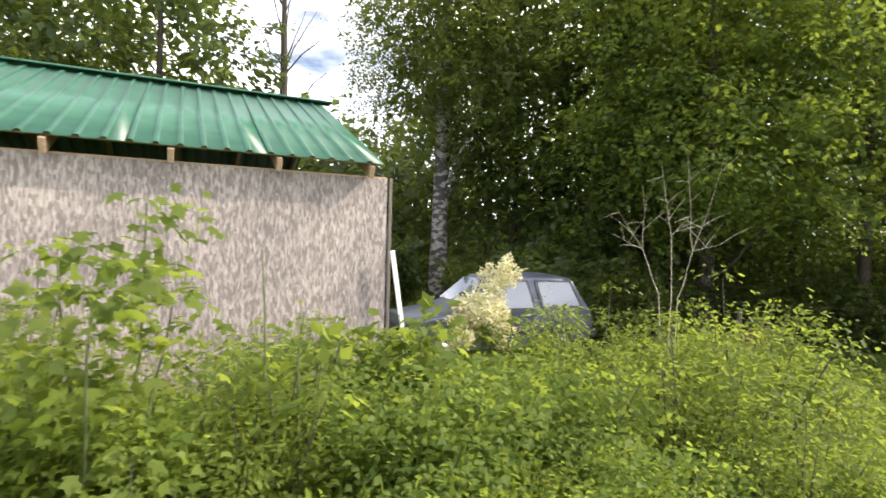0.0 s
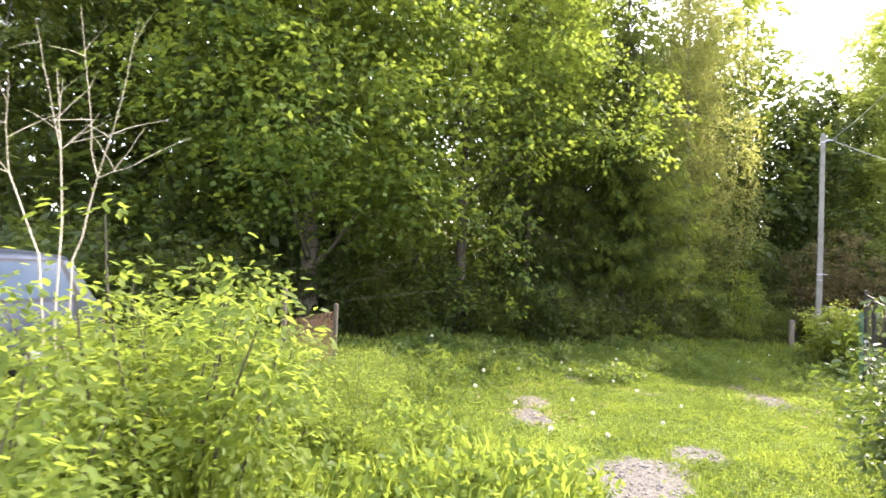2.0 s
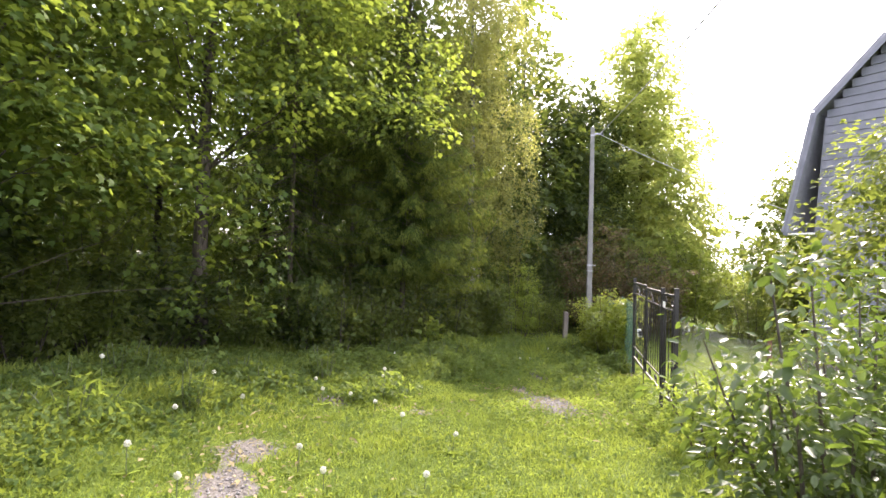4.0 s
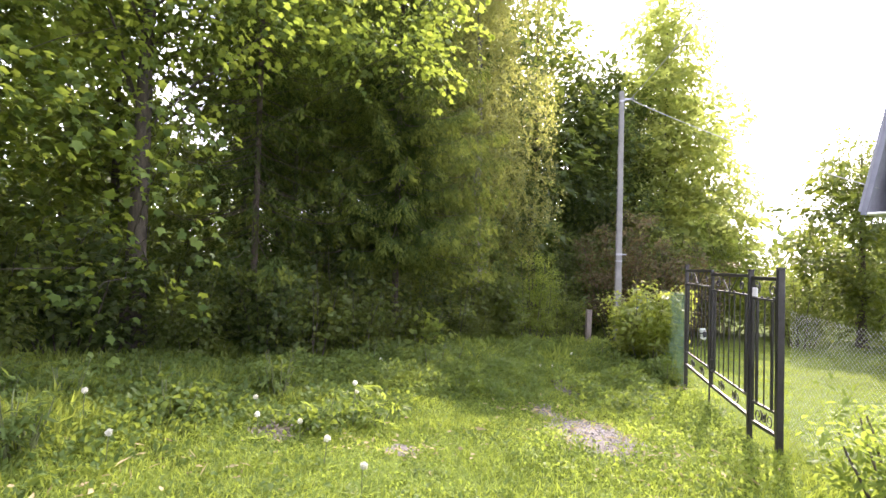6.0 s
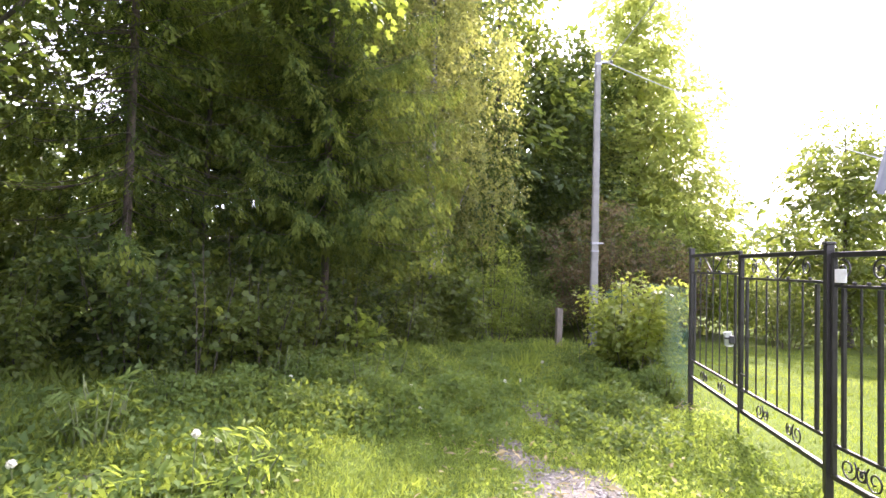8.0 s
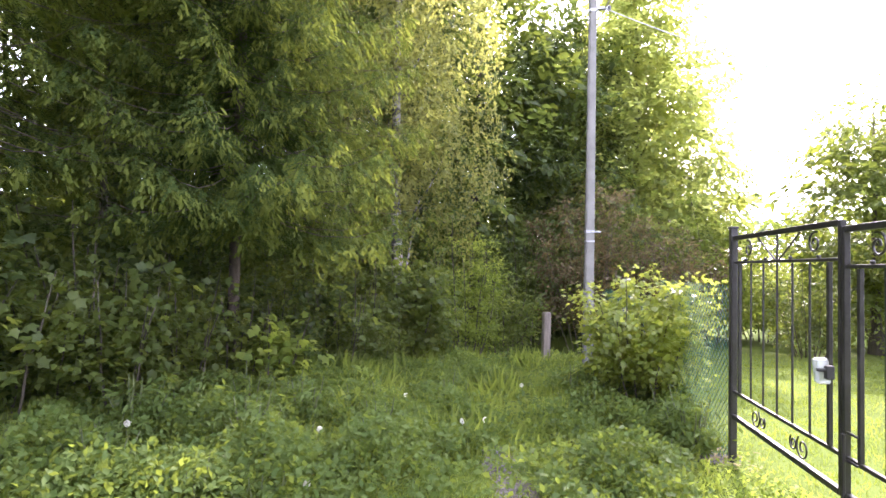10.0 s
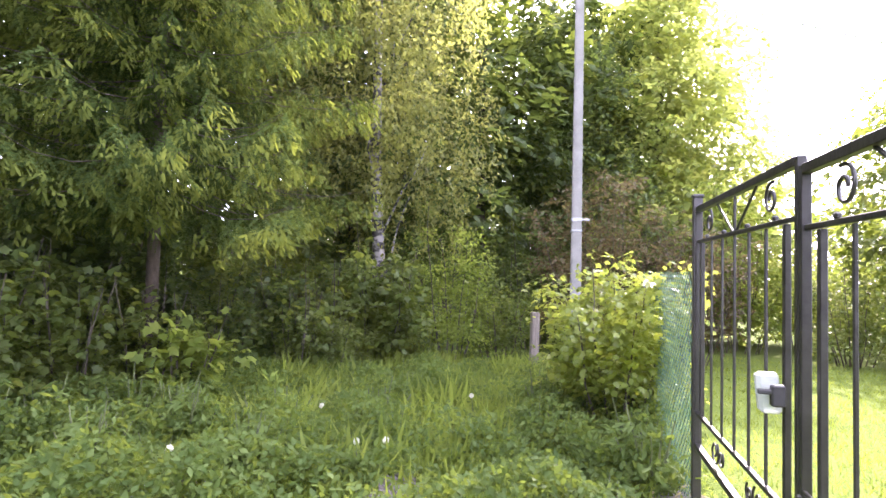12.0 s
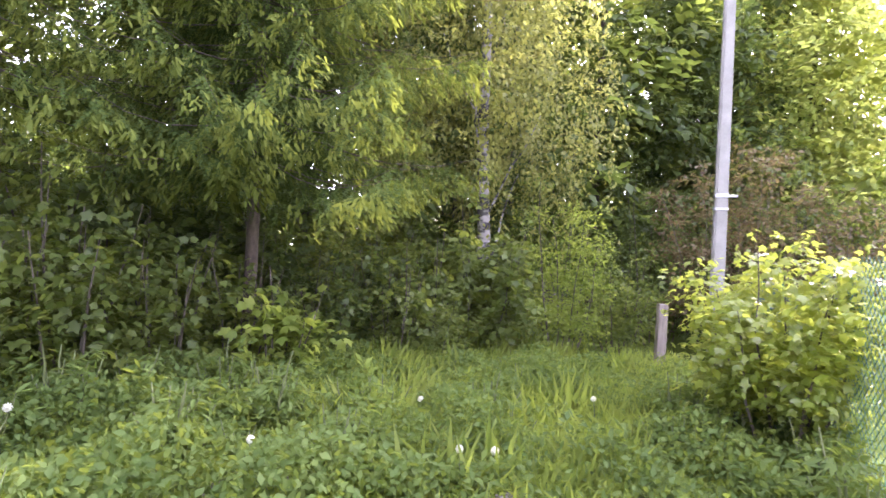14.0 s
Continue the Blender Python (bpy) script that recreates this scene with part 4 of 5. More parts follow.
def chain_link(name, pts, z_low, z_high, mat, label, cell=0.055, wire=0.0022, post_gap=2.4, post_mat=None, top_sag=0.0, posts=True, first=0):
    """Diamond wire mesh along a line, with its posts."""
    pts = [Vector((*p, 0)) for p in pts]
    t = tagged(empty(name, pts[0].x, pts[0].y, 0), label, "fence")
    VV, FF, n = [], [], 0
    for a, b in zip(pts, pts[1:]):
        L = (b - a).length
        d = (b - a) / L
        off = a - pts[0]
        H = z_high - z_low
        m = int((L + H) / cell / 1.0)
        for s in (1, -1):
            for i in range(m):
                u0 = i * cell - (H if s > 0 else 0)
                c0, c1 = u0, u0 + s * H if s > 0 else u0 - H
                e0, e1 = (c0, 0.0), (c1, 1.0)
                lo, hi = 0.0, 1.0
                if e1[0] != e0[0]:
                    ta, tb = (0 - e0[0]) / (e1[0] - e0[0]), (L - e0[0]) / (e1[0] - e0[0])
                    lo, hi = max(0, min(ta, tb)), min(1, max(ta, tb))
                if hi - lo < 0.02:
                    continue
                P = []
                for f in (lo, hi):
                    u = e0[0] + (e1[0] - e0[0]) * f
                    x, y = a.x + d.x * u, a.y + d.y * u
                    g = gz(x, y)
                    z = max(g, z_low) * (1 - f) + (z_high - top_sag * math.sin(math.pi * u / L)) * f
                    P.append((x - pts[0].x, y - pts[0].y, z))
                v, f_ = tube_arrays(P, [wire, wire], 3, n)
                VV.append(v)
                FF += f_
                n += len(v)
    tagged(raw_mesh("wire_mesh", np.vstack(VV), FF, mat, t), "", "", "", "")
    if posts:
        for a, b in zip(pts, pts[1:]):
            L = (b - a).length
            for i in range(first, int(L / post_gap) + 1):
                p = a + (b - a) * min(1, i * post_gap / L)
                g = gz(p.x, p.y) - 0.1
                v, f = tube_arrays([(p.x - pts[0].x, p.y - pts[0].y - 0.03, g), (p.x - pts[0].x, p.y - pts[0].y - 0.03, z_high + 0.03)], [0.02, 0.02], 8)
                raw_mesh("fence_post", v, f, post_mat or mat, t, "", True)
    return t


chain_link("green_chain_link_fence", [(17.15, 0.36), (19.5, 0.5)], -1.35, 0.36, MESHGREEN, "green plastic-coated chain-link fence", 0.08, 0.0028)
chain_link("green_chain_link_fence", [(19.5, 0.5), (25.5, 0.75)], -1.45, 0.05, MESHGREEN, "lower run of green chain-link fence", 0.08, 0.0028)
chain_link("wire_fence", [(13.25, 0.0), (11.0, -0.45), (8.0, -0.9)], -1.0, 0.42, WIREGREY, "sagging grey chain-link fence beside the gate", 0.05, 0.0011, 2.2, RUST, 0.05, True, 1)

# ---- pole and wires ----
POLE = (21.3, 1.3)


def make_pole():
    g = gz(*POLE) - 0.2
    t = tagged(empty("utility_pole", *POLE, g, 8), "tapered grey concrete utility pole with cables", "pole")
    t.matrix_world = t.matrix_world @ pose(0, 0, 0, 0, -0.3, 0)
    b = bmesh.new()
    H = 5.05 - g
    lo = [b.verts.new((sx * 0.088, sy * 0.08, 0)) for sx, sy in ((-1, -1), (1, -1), (1, 1), (-1, 1))]
    hi = [b.verts.new((sx * 0.062, sy * 0.057, H)) for sx, sy in ((-1, -1), (1, -1), (1, 1), (-1, 1))]
    b.faces.new(lo[::-1])
    b.faces.new(hi)
    for i in range(4):
        b.faces.new((lo[i], lo[(i + 1) % 4], hi[(i + 1) % 4], hi[i]))
    bmesh.ops.bevel(b, geom=list(b.edges), offset=0.02, segments=2, affect="EDGES")
    part("shaft", b, CONCRETE, t)
    z = 1.1 - g
    part("clamp_band", boxed(0, 0, z, 0.166, 0.152, 0.05, 0.004), STEEL, t)
    part("clamp_band", boxed(0, 0, z - 0.16, 0.168, 0.154, 0.03, 0.004), STEEL, t)
    part("hook", boxed(-0.02, -0.13, z, 0.05, 0.1, 0.03, 0.006), STEEL, t)
    part("clamp_band", boxed(0, 0, H - 0.25, 0.136, 0.126, 0.05, 0.004), STEEL, t)
    part("bracket", boxed(0, -0.14, H - 0.2, 0.06, 0.2, 0.05, 0.006), STEEL, t)
    part("insulator", boxed(0, -0.27, H - 0.2, 0.05, 0.06, 0.1, 0.018), DARKTRIM, t)


make_pole()


def cable(p, q, sag, r, label):
    s = np.linspace(0, 1, 24)[:, None]
    P = np.array(p) + (np.array(q) - np.array(p)) * s
    P[:, 2] -= sag * 4 * (s[:, 0] * (1 - s[:, 0]))
    tagged(tubes("overhead_cable", [(P, np.full(24, r))], CABLE, None, "", 6), label, "cable")


cable((21.3, 1.1, 4.85), (-14, -5.2, 6.5), 0.9, 0.012, "thin grey overhead cable to the next pole")
cable((21.3, 1.1, 4.85), (20.4, -3.6, 2.5), 0.12, 0.01, "thin grey service cable running to the house")


def wooden_post():
    x, y = 22.3, 2.0
    t = tagged(part("wooden_post", boxed(0, 0, 0.55, 0.15, 0.13, 1.2, 0.012), OLDWOOD), "weathered grey wooden fence post", "post")
    t.matrix_world = pose(x, y, gz(x, y) - 0.1, 1, 1, 20)


wooden_post()

# ---- rusty woven fence by the car ----
chain_link("rusty_fence_panel", [(6.55, 5.62), (7.72, 6.08)], -0.6, 0.55, RUST, "rusty wire mesh fence panel on wooden posts", 0.06, 0.0026, 2, RUST, 0.0, False)
for fx, fy, fz in ((6.54, 5.6, 0.87), (7.74, 6.1, 0.6)):
    fg = gz(fx, fy)
    fo = tagged(part("fence_post", boxed(0, 0, (fz - fg) / 2, 0.055, 0.05, fz - fg + 0.1, 0.01), BARK), "weathered wooden post of the rusty fence", "post")
    fo.matrix_world = pose(fx, fy, fg, 1.5, -2, 25)

# ---- house ----


def make_house():
    """A small mansard house; its own x runs along the ridge, its y across the gable from the corner next to the lane."""
    t = tagged(empty("house", 20.3, -3.3, -1.6, -41), "grey-sided house with a mansard roof", "house")
    L, W, e, k, a = 8.0, 4.0, 3.62, 6.45, 7.85
    wall = [(-0.55, 0), (-0.55, e), (-0.75, k - 0.15), (-W / 2, a - 0.2), (0.75 - W, k - 0.15), (0.55 - W, e), (0.55 - W, 0)]
    for x in (0.35, L):
        b = bmesh.new()
        b.faces.new([b.verts.new((x, y, z)) for y, z in wall])
        so = part("gable_wall", b, SIDING, t).modifiers.new("thickness", "SOLIDIFY")
        so.thickness = 0.15
    for y in (-0.55, 0.55 - W):
        part("side_wall", boxed(L / 2 + 0.17, y, e / 2, L - 0.4, 0.15, e, 0.01), SIDING, t)
    for i in range(38):
        z = 0.4 + i * 0.2
        h = np.interp(z, [0, e, k, a - 0.1], [W / 2 - 0.6, W / 2 - 0.6, W / 2 - 0.8, 0.05])
        if h > 0.15:
            part("siding_board", boxed(0.19, -W / 2, z, 0.03, 2 * h, 0.185, 0.006), SIDING, t)
    roof = [(0, e), (-0.62, k), (-W / 2, a), (0.62 - W, k), (-W, e)]
    for (ya, za), (yb, zb) in zip(roof, roof[1:]):
        b = bmesh.new()
        b.faces.new([b.verts.new(v) for v in ((0, ya, za), (L + 0.4, ya, za), (L + 0.4, yb, zb), (0, yb, zb))])
        so = part("roof_slope", b, ROOFGREY, t).modifiers.new("thickness", "SOLIDIFY")
        so.thickness = 0.1
        dv = Vector((0, yb - ya, zb - za))
        turn = Matrix.Rotation(math.atan2(dv.z, dv.y), 3, "X")
        part("verge_board", boxed(-0.015, (ya + yb) / 2, (za + zb) / 2 - 0.06, 0.03, dv.length, 0.1, 0.004, turn), SIDING, t)
    for y in (-0.3, 0.3 - W):
        part("soffit", boxed(L / 2, y, e - 0.03, L, 0.6, 0.04, 0.004), WHITEPAINT, t, "pale boarded soffit under the eave")
    part("corner_board", boxed(0.27, -0.5, e / 2, 0.12, 0.12, e, 0.006), SIDING, t)
    part("foundation", boxed(L / 2 + 0.2, -W / 2, 0.05, L - 0.1, W - 0.9, 0.9, 0.02), CONCRETE, t)


make_house()


def well_house():
    """A low boarded box under a small hipped roof of pale blue metal."""
    x, y = 19.0, -3.85
    g = gz(x, y)
    t = tagged(empty("well_cover", x, y, g - 0.05, 12), "low boarded well cover with a pale blue hipped roof", "well")
    for i in range(6):
        for s in (-1, 1):
            part("board", boxed(-0.3 + 0.12 * i, s * 0.36, 0.43, 0.115, 0.022, 0.86, 0.003), OLDWOOD, t)
            part("board", boxed(s * 0.36, -0.3 + 0.12 * i, 0.43, 0.022, 0.115, 0.86, 0.003), OLDWOOD, t)
    bm = bmesh.new()
    eave = [bm.verts.new((sx * 0.46, sy * 0.46, 0.86)) for sx, sy in ((-1, -1), (1, -1), (1, 1), (-1, 1))]
    rim = [bm.verts.new((sx * 0.46, sy * 0.46, 0.88)) for sx, sy in ((-1, -1), (1, -1), (1, 1), (-1, 1))]
    top = bm.verts.new((0, 0, 1.06))
    bm.faces.new(eave[::-1])
    for i in range(4):
        j = (i + 1) % 4
        bm.faces.new((eave[i], eave[j], rim[j], rim[i]))
        bm.faces.new((rim[i], rim[j], top))
    part("roof", bm, PALEBLUE, t, "pale blue metal roof")


PALEBLUE = rough_material("pale_blue_metal", (0.26, 0.33, 0.39), (0.36, 0.43, 0.49), 5, 0.4, 0.05)
well_house()

# ---- trees of the wood's edge ----
maple_label = "leafy green maple at the edge of the wood"
broad_tree("maple_tree", 9.9, 9.4, 11.5, 3.4, 0.2, 46000, 0.1, PALMATE, MAPLE, BARK, maple_label, 11, 0.2, round_top, 40, flat=0.36,
           extra=[(1.6, -2.3, 2.5, 1.2, 0.9, 0.35), (0.2, -2.2, 3.1, 1.3, 0.9, 0.35), (-1.6, -1.7, 3.3, 1.2, 0.9, 0.35), (2.2, -2.5, 3.7, 1.2, 0.9, 0.35), (1.9, -2.5, 1.5, 0.6, 0.5, 0.25), (-2.0, -1.4, 2.3, 1.0, 0.7, 0.3),
                  (0.6, -2.6, 4.6, 1.3, 1.0, 0.4), (2.4, -2.5, 5.2, 1.2, 1.0, 0.4), (-1.2, -2.2, 4.8, 1.2, 0.9, 0.4), (0.8, -2.6, 6.2, 1.3, 1.0, 0.45)], spread=0.3)
broad_tree("maple_tree", 14.6, 8.9, 13, 3.4, 0.38, 44000, 0.1, PALMATE, MAPLE, BARK, "tall maple with branches hanging over the lane", 12, 0.17, round_top, 38, flat=0.36,
           extra=[(0.9, -3.9, 4.9, 1.2, 1.0, 0.35), (-0.4, -3.2, 5.3, 1.3, 1.0, 0.35), (-1.6, -2.6, 4.5, 1.2, 0.9, 0.35), (-2.3, -2.3, 3.3, 1.0, 0.8, 0.3), (1.5, -4.0, 5.9, 1.3, 1.1, 0.4), (-2.4, -2.4, 2.3, 0.8, 0.6, 0.3), (-0.9, -3.0, 6.6, 1.3, 1.0, 0.4), (-2.6, -2.3, 1.3, 0.6, 0.5, 0.25), (2.6, -3.4, 6.9, 1.2, 1.0, 0.4)], spread=0.3)
broad_tree("birch_tree", 5.25, 14.2, 17, 3.4, 0.3, 52000, 0.095, OVAL, BROAD, BIRCHBARK, "old birch with dark-marked trunk behind the car", 13, 0.26, tall_top, 24, weep=700, inner=6000)
broad_tree("weeping_birch", 23.0, 5.1, 14, 2.3, 0.22, 15000, 0.082, OVAL, BIRCH, BIRCHBARK, "pale weeping birch with hanging twigs", 14, 0.14, tall_top, 24, weep=2400, spread=0.2)
spruce_tree(18.2, 5.8, 13, 2.5, 2.45, 15, "dark green spruce with drooping branches", 24, 0.065, 0.34, 11)
spruce_tree(15.9, 7.6, 14, 2.6, 2.2, 16, "tall dark spruce inside the wood", 12, 0.055, 0.44, 8)
broad_tree("alder_tree", 31, -0.6, 13.4, 3.5, 0.06, 56000, 0.165, OVAL, SUNNY, BARK, "tall tree with backlit-toned leaves beyond the fence", 17, 0.2, tall_top, 26, spread=0.3, inner=4500)
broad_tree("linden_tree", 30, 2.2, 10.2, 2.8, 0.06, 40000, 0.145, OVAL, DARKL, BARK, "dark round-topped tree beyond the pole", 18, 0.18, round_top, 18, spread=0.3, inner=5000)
broad_tree("ash_tree", 28.3, -6.4, 6.9, 2.3, 0.12, 15000, 0.13, OVAL, BROAD, BARK, "round dark tree behind the house corner", 19, 0.15, round_top, 18, spread=0.28, inner=2000)
broad_tree("apple_tree", 12.4, -2.9, 3.9, 1.7, 0.2, 18000, 0.075, OVAL, BROAD, BARK, "leafy apple tree inside the fence", 20, 0.09, round_top, 14, spread=0.18, inner=2500)
broad_tree("bare_larch", 1.2, 19, 13, 3.0, 0.3, 500, 0.1, NARROW, BROAD, BARK, "nearly bare larch with crooked branches", 21, 0.26, tall_top, 64)

for i, (tx, ty, th) in enumerate(((20.3, 8.3, 12.5), (20.9, 9.3, 13.5), (19.6, 9.2, 12))):
    broad_tree("slim_maple", tx, ty, th, 1.9, 0.38, 8000, 0.14, LOBED, SHRUB, BARK, "slim maple with light leaves inside the wood", 130 + i, 0.075, round_top, 16, spread=0.3, group="slim maples")

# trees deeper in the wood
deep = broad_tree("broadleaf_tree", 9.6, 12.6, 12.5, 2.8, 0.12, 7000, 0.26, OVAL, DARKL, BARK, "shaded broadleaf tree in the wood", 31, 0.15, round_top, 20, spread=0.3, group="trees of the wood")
deep2 = broad_tree("broadleaf_tree", 12.3, 11.6, 14, 2.6, 0.15, 7000, 0.26, OVAL, BROAD, BARK, "shaded broadleaf tree in the wood", 32, 0.15, tall_top, 20, spread=0.3, group="trees of the wood")
for i, (tx, ty) in enumerate([(-6, 16), (-2.2, 17.5), (-4.6, 21), (8.2, 15.5), (10.6, 13.6), (12.6, 16), (18.2, 13.6), (23, 9.4), (22.3, 12.5), (25, 8.2), (27.6, 8.4), (26.4, 5.9), (21.4, 10.8), (25.6, 7.0), (28.4, 4.2), (26.6, 11),
                             (29.5, 6.6), (34, 7), (15.2, 17), (20, 17.5), (-10, 17), (9.0, 19)]):
    src = deep if i % 2 else deep2
    s = 0.85 + 0.3 * ((i * 37) % 10) / 10
    ob = copy_thing(src, pose(tx, ty, gz(tx, ty) - 0.05, 0, 0, i * 67) @ Matrix.Diagonal((s, s, s, 1)))


def far_wood():
    rg = np.random.default_rng(77)
    blobs = []
    for i in range(230):
        a = rg.random()
        if a < 0.62:
            x, y, top = rg.uniform(-24, 42), rg.uniform(22, 34), 15
        elif a < 0.86:
            x, y, top = rg.uniform(36, 60), rg.uniform(-6, 24), 7
        else:
            x, y, top = rg.uniform(34, 56), rg.uniform(-34, -6), 5
        b = rg.uniform(1.4, 2.6)
        if 14 < x < 36 and y > 20:
            top = 8
        if 0.0 < x / max(y, 1) < 0.34 and y > 20:
            top = 6.5
        blobs.append((x, y, gz(x, y) + rg.uniform(0.2, top), b, b, b))
    for i in range(60):
        y = rg.uniform(19, 30)
        x, b = y * rg.uniform(-0.08, 0.36), rg.uniform(1.2, 2.0)
        blobs.append((x, y, gz(x, y) + rg.uniform(0.2, 5.2), b, b, b))
    for i in range(190):
        x, y = (rg.uniform(-20, 44), rg.uniform(24, 33)) if i < 130 else (rg.uniform(38, 46), rg.uniform(-4, 24))
        b = rg.uniform(1.6, 2.4)
        blobs.append((x, y, gz(x, y) + rg.uniform(0.2, 3.8), b, b, b))
    tagged(leaf_mesh("far_wood", [blob_leaves(blobs, 110000, 0.48, OVAL, rg, 9, 0.5, 0.3, 0.4)], DARKL), "dense green wood in the distance", "wood", "", "stuff")


far_wood()

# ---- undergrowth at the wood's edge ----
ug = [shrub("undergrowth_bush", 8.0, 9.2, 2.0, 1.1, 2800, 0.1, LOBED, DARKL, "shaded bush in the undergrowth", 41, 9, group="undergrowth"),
      shrub("undergrowth_bush", 12.6, 9.2, 1.8, 1.2, 3800, 0.09, OVAL, BROAD, "shaded bush in the undergrowth", 42, 9, group="undergrowth")]
for i, (tx, ty, s) in enumerate([(6.0, 9.5, 1.2), (7.4, 8.9, 1.1), (10.2, 9.6, 1.1), (11.5, 9.4, 1.0), (13.6, 9.0, 1.1), (14.4, 7.6, 0.8), (15.4, 7.3, 1.0), (16.6, 6.9, 1.0), (17.4, 7.2, 1.3), (19.6, 6.4, 1.0), (20.4, 5.6, 0.9),
                                (21.4, 6.3, 1.3), (19.6, 8.2, 1.5), (22.4, 7.4, 1.5), (24.5, 6.2, 1.4), (17.0, 6.1, 0.85), (18.8, 6.7, 0.9), (16.2, 6.3, 0.8), (19.3, 5.7, 0.75), (20.2, 4.7, 0.6), (15.2, 6.6, 0.8), (13.0, 10, 1.5), (10.6, 10.6, 1.6), (16.0, 9.8, 1.5), (8.4, 12.2, 1.6), (5.8, 12.2, 1.4), (3.4, 13, 1.3), (1.5, 13.5, 1.5)]):
    copy_thing(ug[i % 2], pose(tx, ty, gz(tx, ty) - 0.03, 0, 0, i * 71) @ Matrix.Diagonal((s, s, s, 1)))
shrub("maple_sapling", 17.9, 5.0, 1.15, 0.4, 420, 0.11, PALMATE, SHRUB, "bright young maple at the wood's edge", 43, 6)
msap = shrub("maple_sapling", 16.4, 5.8, 1.75, 0.6, 720, 0.088, PALMATE, BROAD, "young maples in the shade of the spruce", 57, 8, group="young maples", spread=0.14)
for i, (tx, ty, s) in enumerate([(17.1, 5.6, 0.9), (15.6, 6.2, 1.0), (17.8, 5.5, 0.85), (18.9, 5.4, 0.8), (14.9, 6.6, 0.9), (19.9, 5.0, 0.95), (20.8, 5.0, 1.1), (21.9, 4.6, 1.2), (16.7, 6.4, 1.15)]):
    copy_thing(msap, pose(tx, ty, gz(tx, ty) - 0.03, 0, 0, i * 97) @ Matrix.Diagonal((s, s, s, 1)))
shrub("maple_sapling", 21.4, 4.4, 2.5, 1.0, 3200, 0.1, PALMATE, BROAD, "young maples under the birch", 44, 9)
shrub("hazel_bush", 22.6, 3.5, 3.0, 0.9, 5200, 0.065, OVAL, SHRUB, "upright light-green bush under the birch", 45, 10)
shrub("hazel_bush", 23.9, 2.9, 2.2, 1.0, 4500, 0.07, OVAL, BROAD, "dark bush beside the wooden post", 46, 9)
shrub("ruddy_bush", 25.4, 1.0, 4.4, 1.7, 8000, 0.085, OVAL, DRYLEAF, "dark reddish-leaved bush behind the pole", 47, 12)
shrub("ruddy_bush", 26.6, 2.6, 4.0, 1.6, 7500, 0.085, OVAL, DARKL, "dark bush behind the pole", 48, 12)
shrub("hedge_bush", 28.4, -2.3, 4.4, 1.9, 9000, 0.1, OVAL, SHRUB, "sunlit bushes at the end of the lawn", 49, 12)
# these two have dark leaf tones that paint the shade behind the lawn
shrub("hedge_bush", 27.6, -0.6, 4.0, 1.6, 7000, 0.1, OVAL, DARKL, "bushes behind the green fence", 50, 12)
shrub("hedge_bush", 25.2, -0.75, 3.0, 1.2, 4500, 0.09, OVAL, DRYLEAF, "dark ruddy bushes in shade behind the green fence", 55, 11)
shrub("hedge_bush", 30.5, -4.4, 3.0, 1.7, 6000, 0.1, OVAL, SHRUB, "sunlit bushes at the end of the lawn", 51, 12)
shrub("hedge_bush", 26.8, -4.2, 2.3, 1.3, 4500, 0.08, OVAL, BROAD, "low bushes at the end of the lawn", 52, 10)
shrub("hedge_bush", 33.5, -6.5, 3.6, 2.0, 4000, 0.13, OVAL, BROAD, "far bushes at the end of the lawn", 53, 12)

# ---- bush by the gate ----
shrub("currant_bush", 18.95, 0.8, 1.93, 0.9, 7000, 0.064, PALMATE, CURRANT, "bright-leaved currant bush at the gate's end", 154, 13, spread=0.1, bottom=0.25, shoots=False)

# ---- shrubs beside the first stretch ----
hedge = [shrub("hedge_shrub", 4.3, 3.5, 1.65, 0.95, 6200, 0.056, LEAFY, SHRUB, "bright yellow-green lilac bush", 61, 12, group="roadside shrubs"),
         shrub("hedge_shrub", 2.2, 3.4, 1.1, 0.9, 7000, 0.047, LOBED, WEED, "tangle of raspberry canes and weeds", 62, 12, group="roadside shrubs", stem_mat=STEM)]
for i, (tx, ty, s) in enumerate([(3.3, 3.1, 0.85), (1.2, 3.2, 1.0), (0.1, 3.3, 1.0), (-1.0, 3.2, 1.0), (-2.2, 3.4, 1.1), (3.2, 2.3, 0.6), (2.0, 2.3, 0.75), (0.9, 2.2, 0.7), (-0.3, 2.2, 0.7), (-1.5, 2.2, 0.8), (0.4, 4.4, 1.1), (-1.6, 4.5, 1.1), (1.6, 4.5, 0.95),
                                (5.2, 4.0, 0.72), (4.5, 4.6, 0.85), (3.2, 4.6, 0.9), (5.4, 5.0, 0.7), (-3.4, 3.0, 1.1), (-3.2, 4.6, 1.1), (6.0, 4.9, 0.45), (5.5, 3.3, 0.42), (4.2, 2.5, 0.42), (6.6, 5.0, 0.4), (2.5, 5.3, 0.75), (5.9, 3.9, 0.42), (6.6, 4.2, 0.4), (7.3, 5.0, 0.36), (6.1, 3.2, 0.3), (6.9, 4.6, 0.5), (6.3, 4.1, 0.5), (7.5, 5.4, 0.45), (7.8, 5.0, 0.34), (6.9, 5.2, 0.42), (8.1, 5.6, 0.34), (5.3, 2.6, 0.26), (4.9, 4.5, 0.75), (5.6, 4.6, 0.6)]):
    src = hedge[0] if tx > 3.1 or i % 3 == 2 else hedge[1]
    s = s * 0.72 if src is hedge[0] and tx < 3.1 else s
    copy_thing(src, pose(tx, ty, gz(tx, ty) - 0.03, 0, 0, i * 83) @ Matrix.Diagonal((s, s, s * 0.95, 1)))
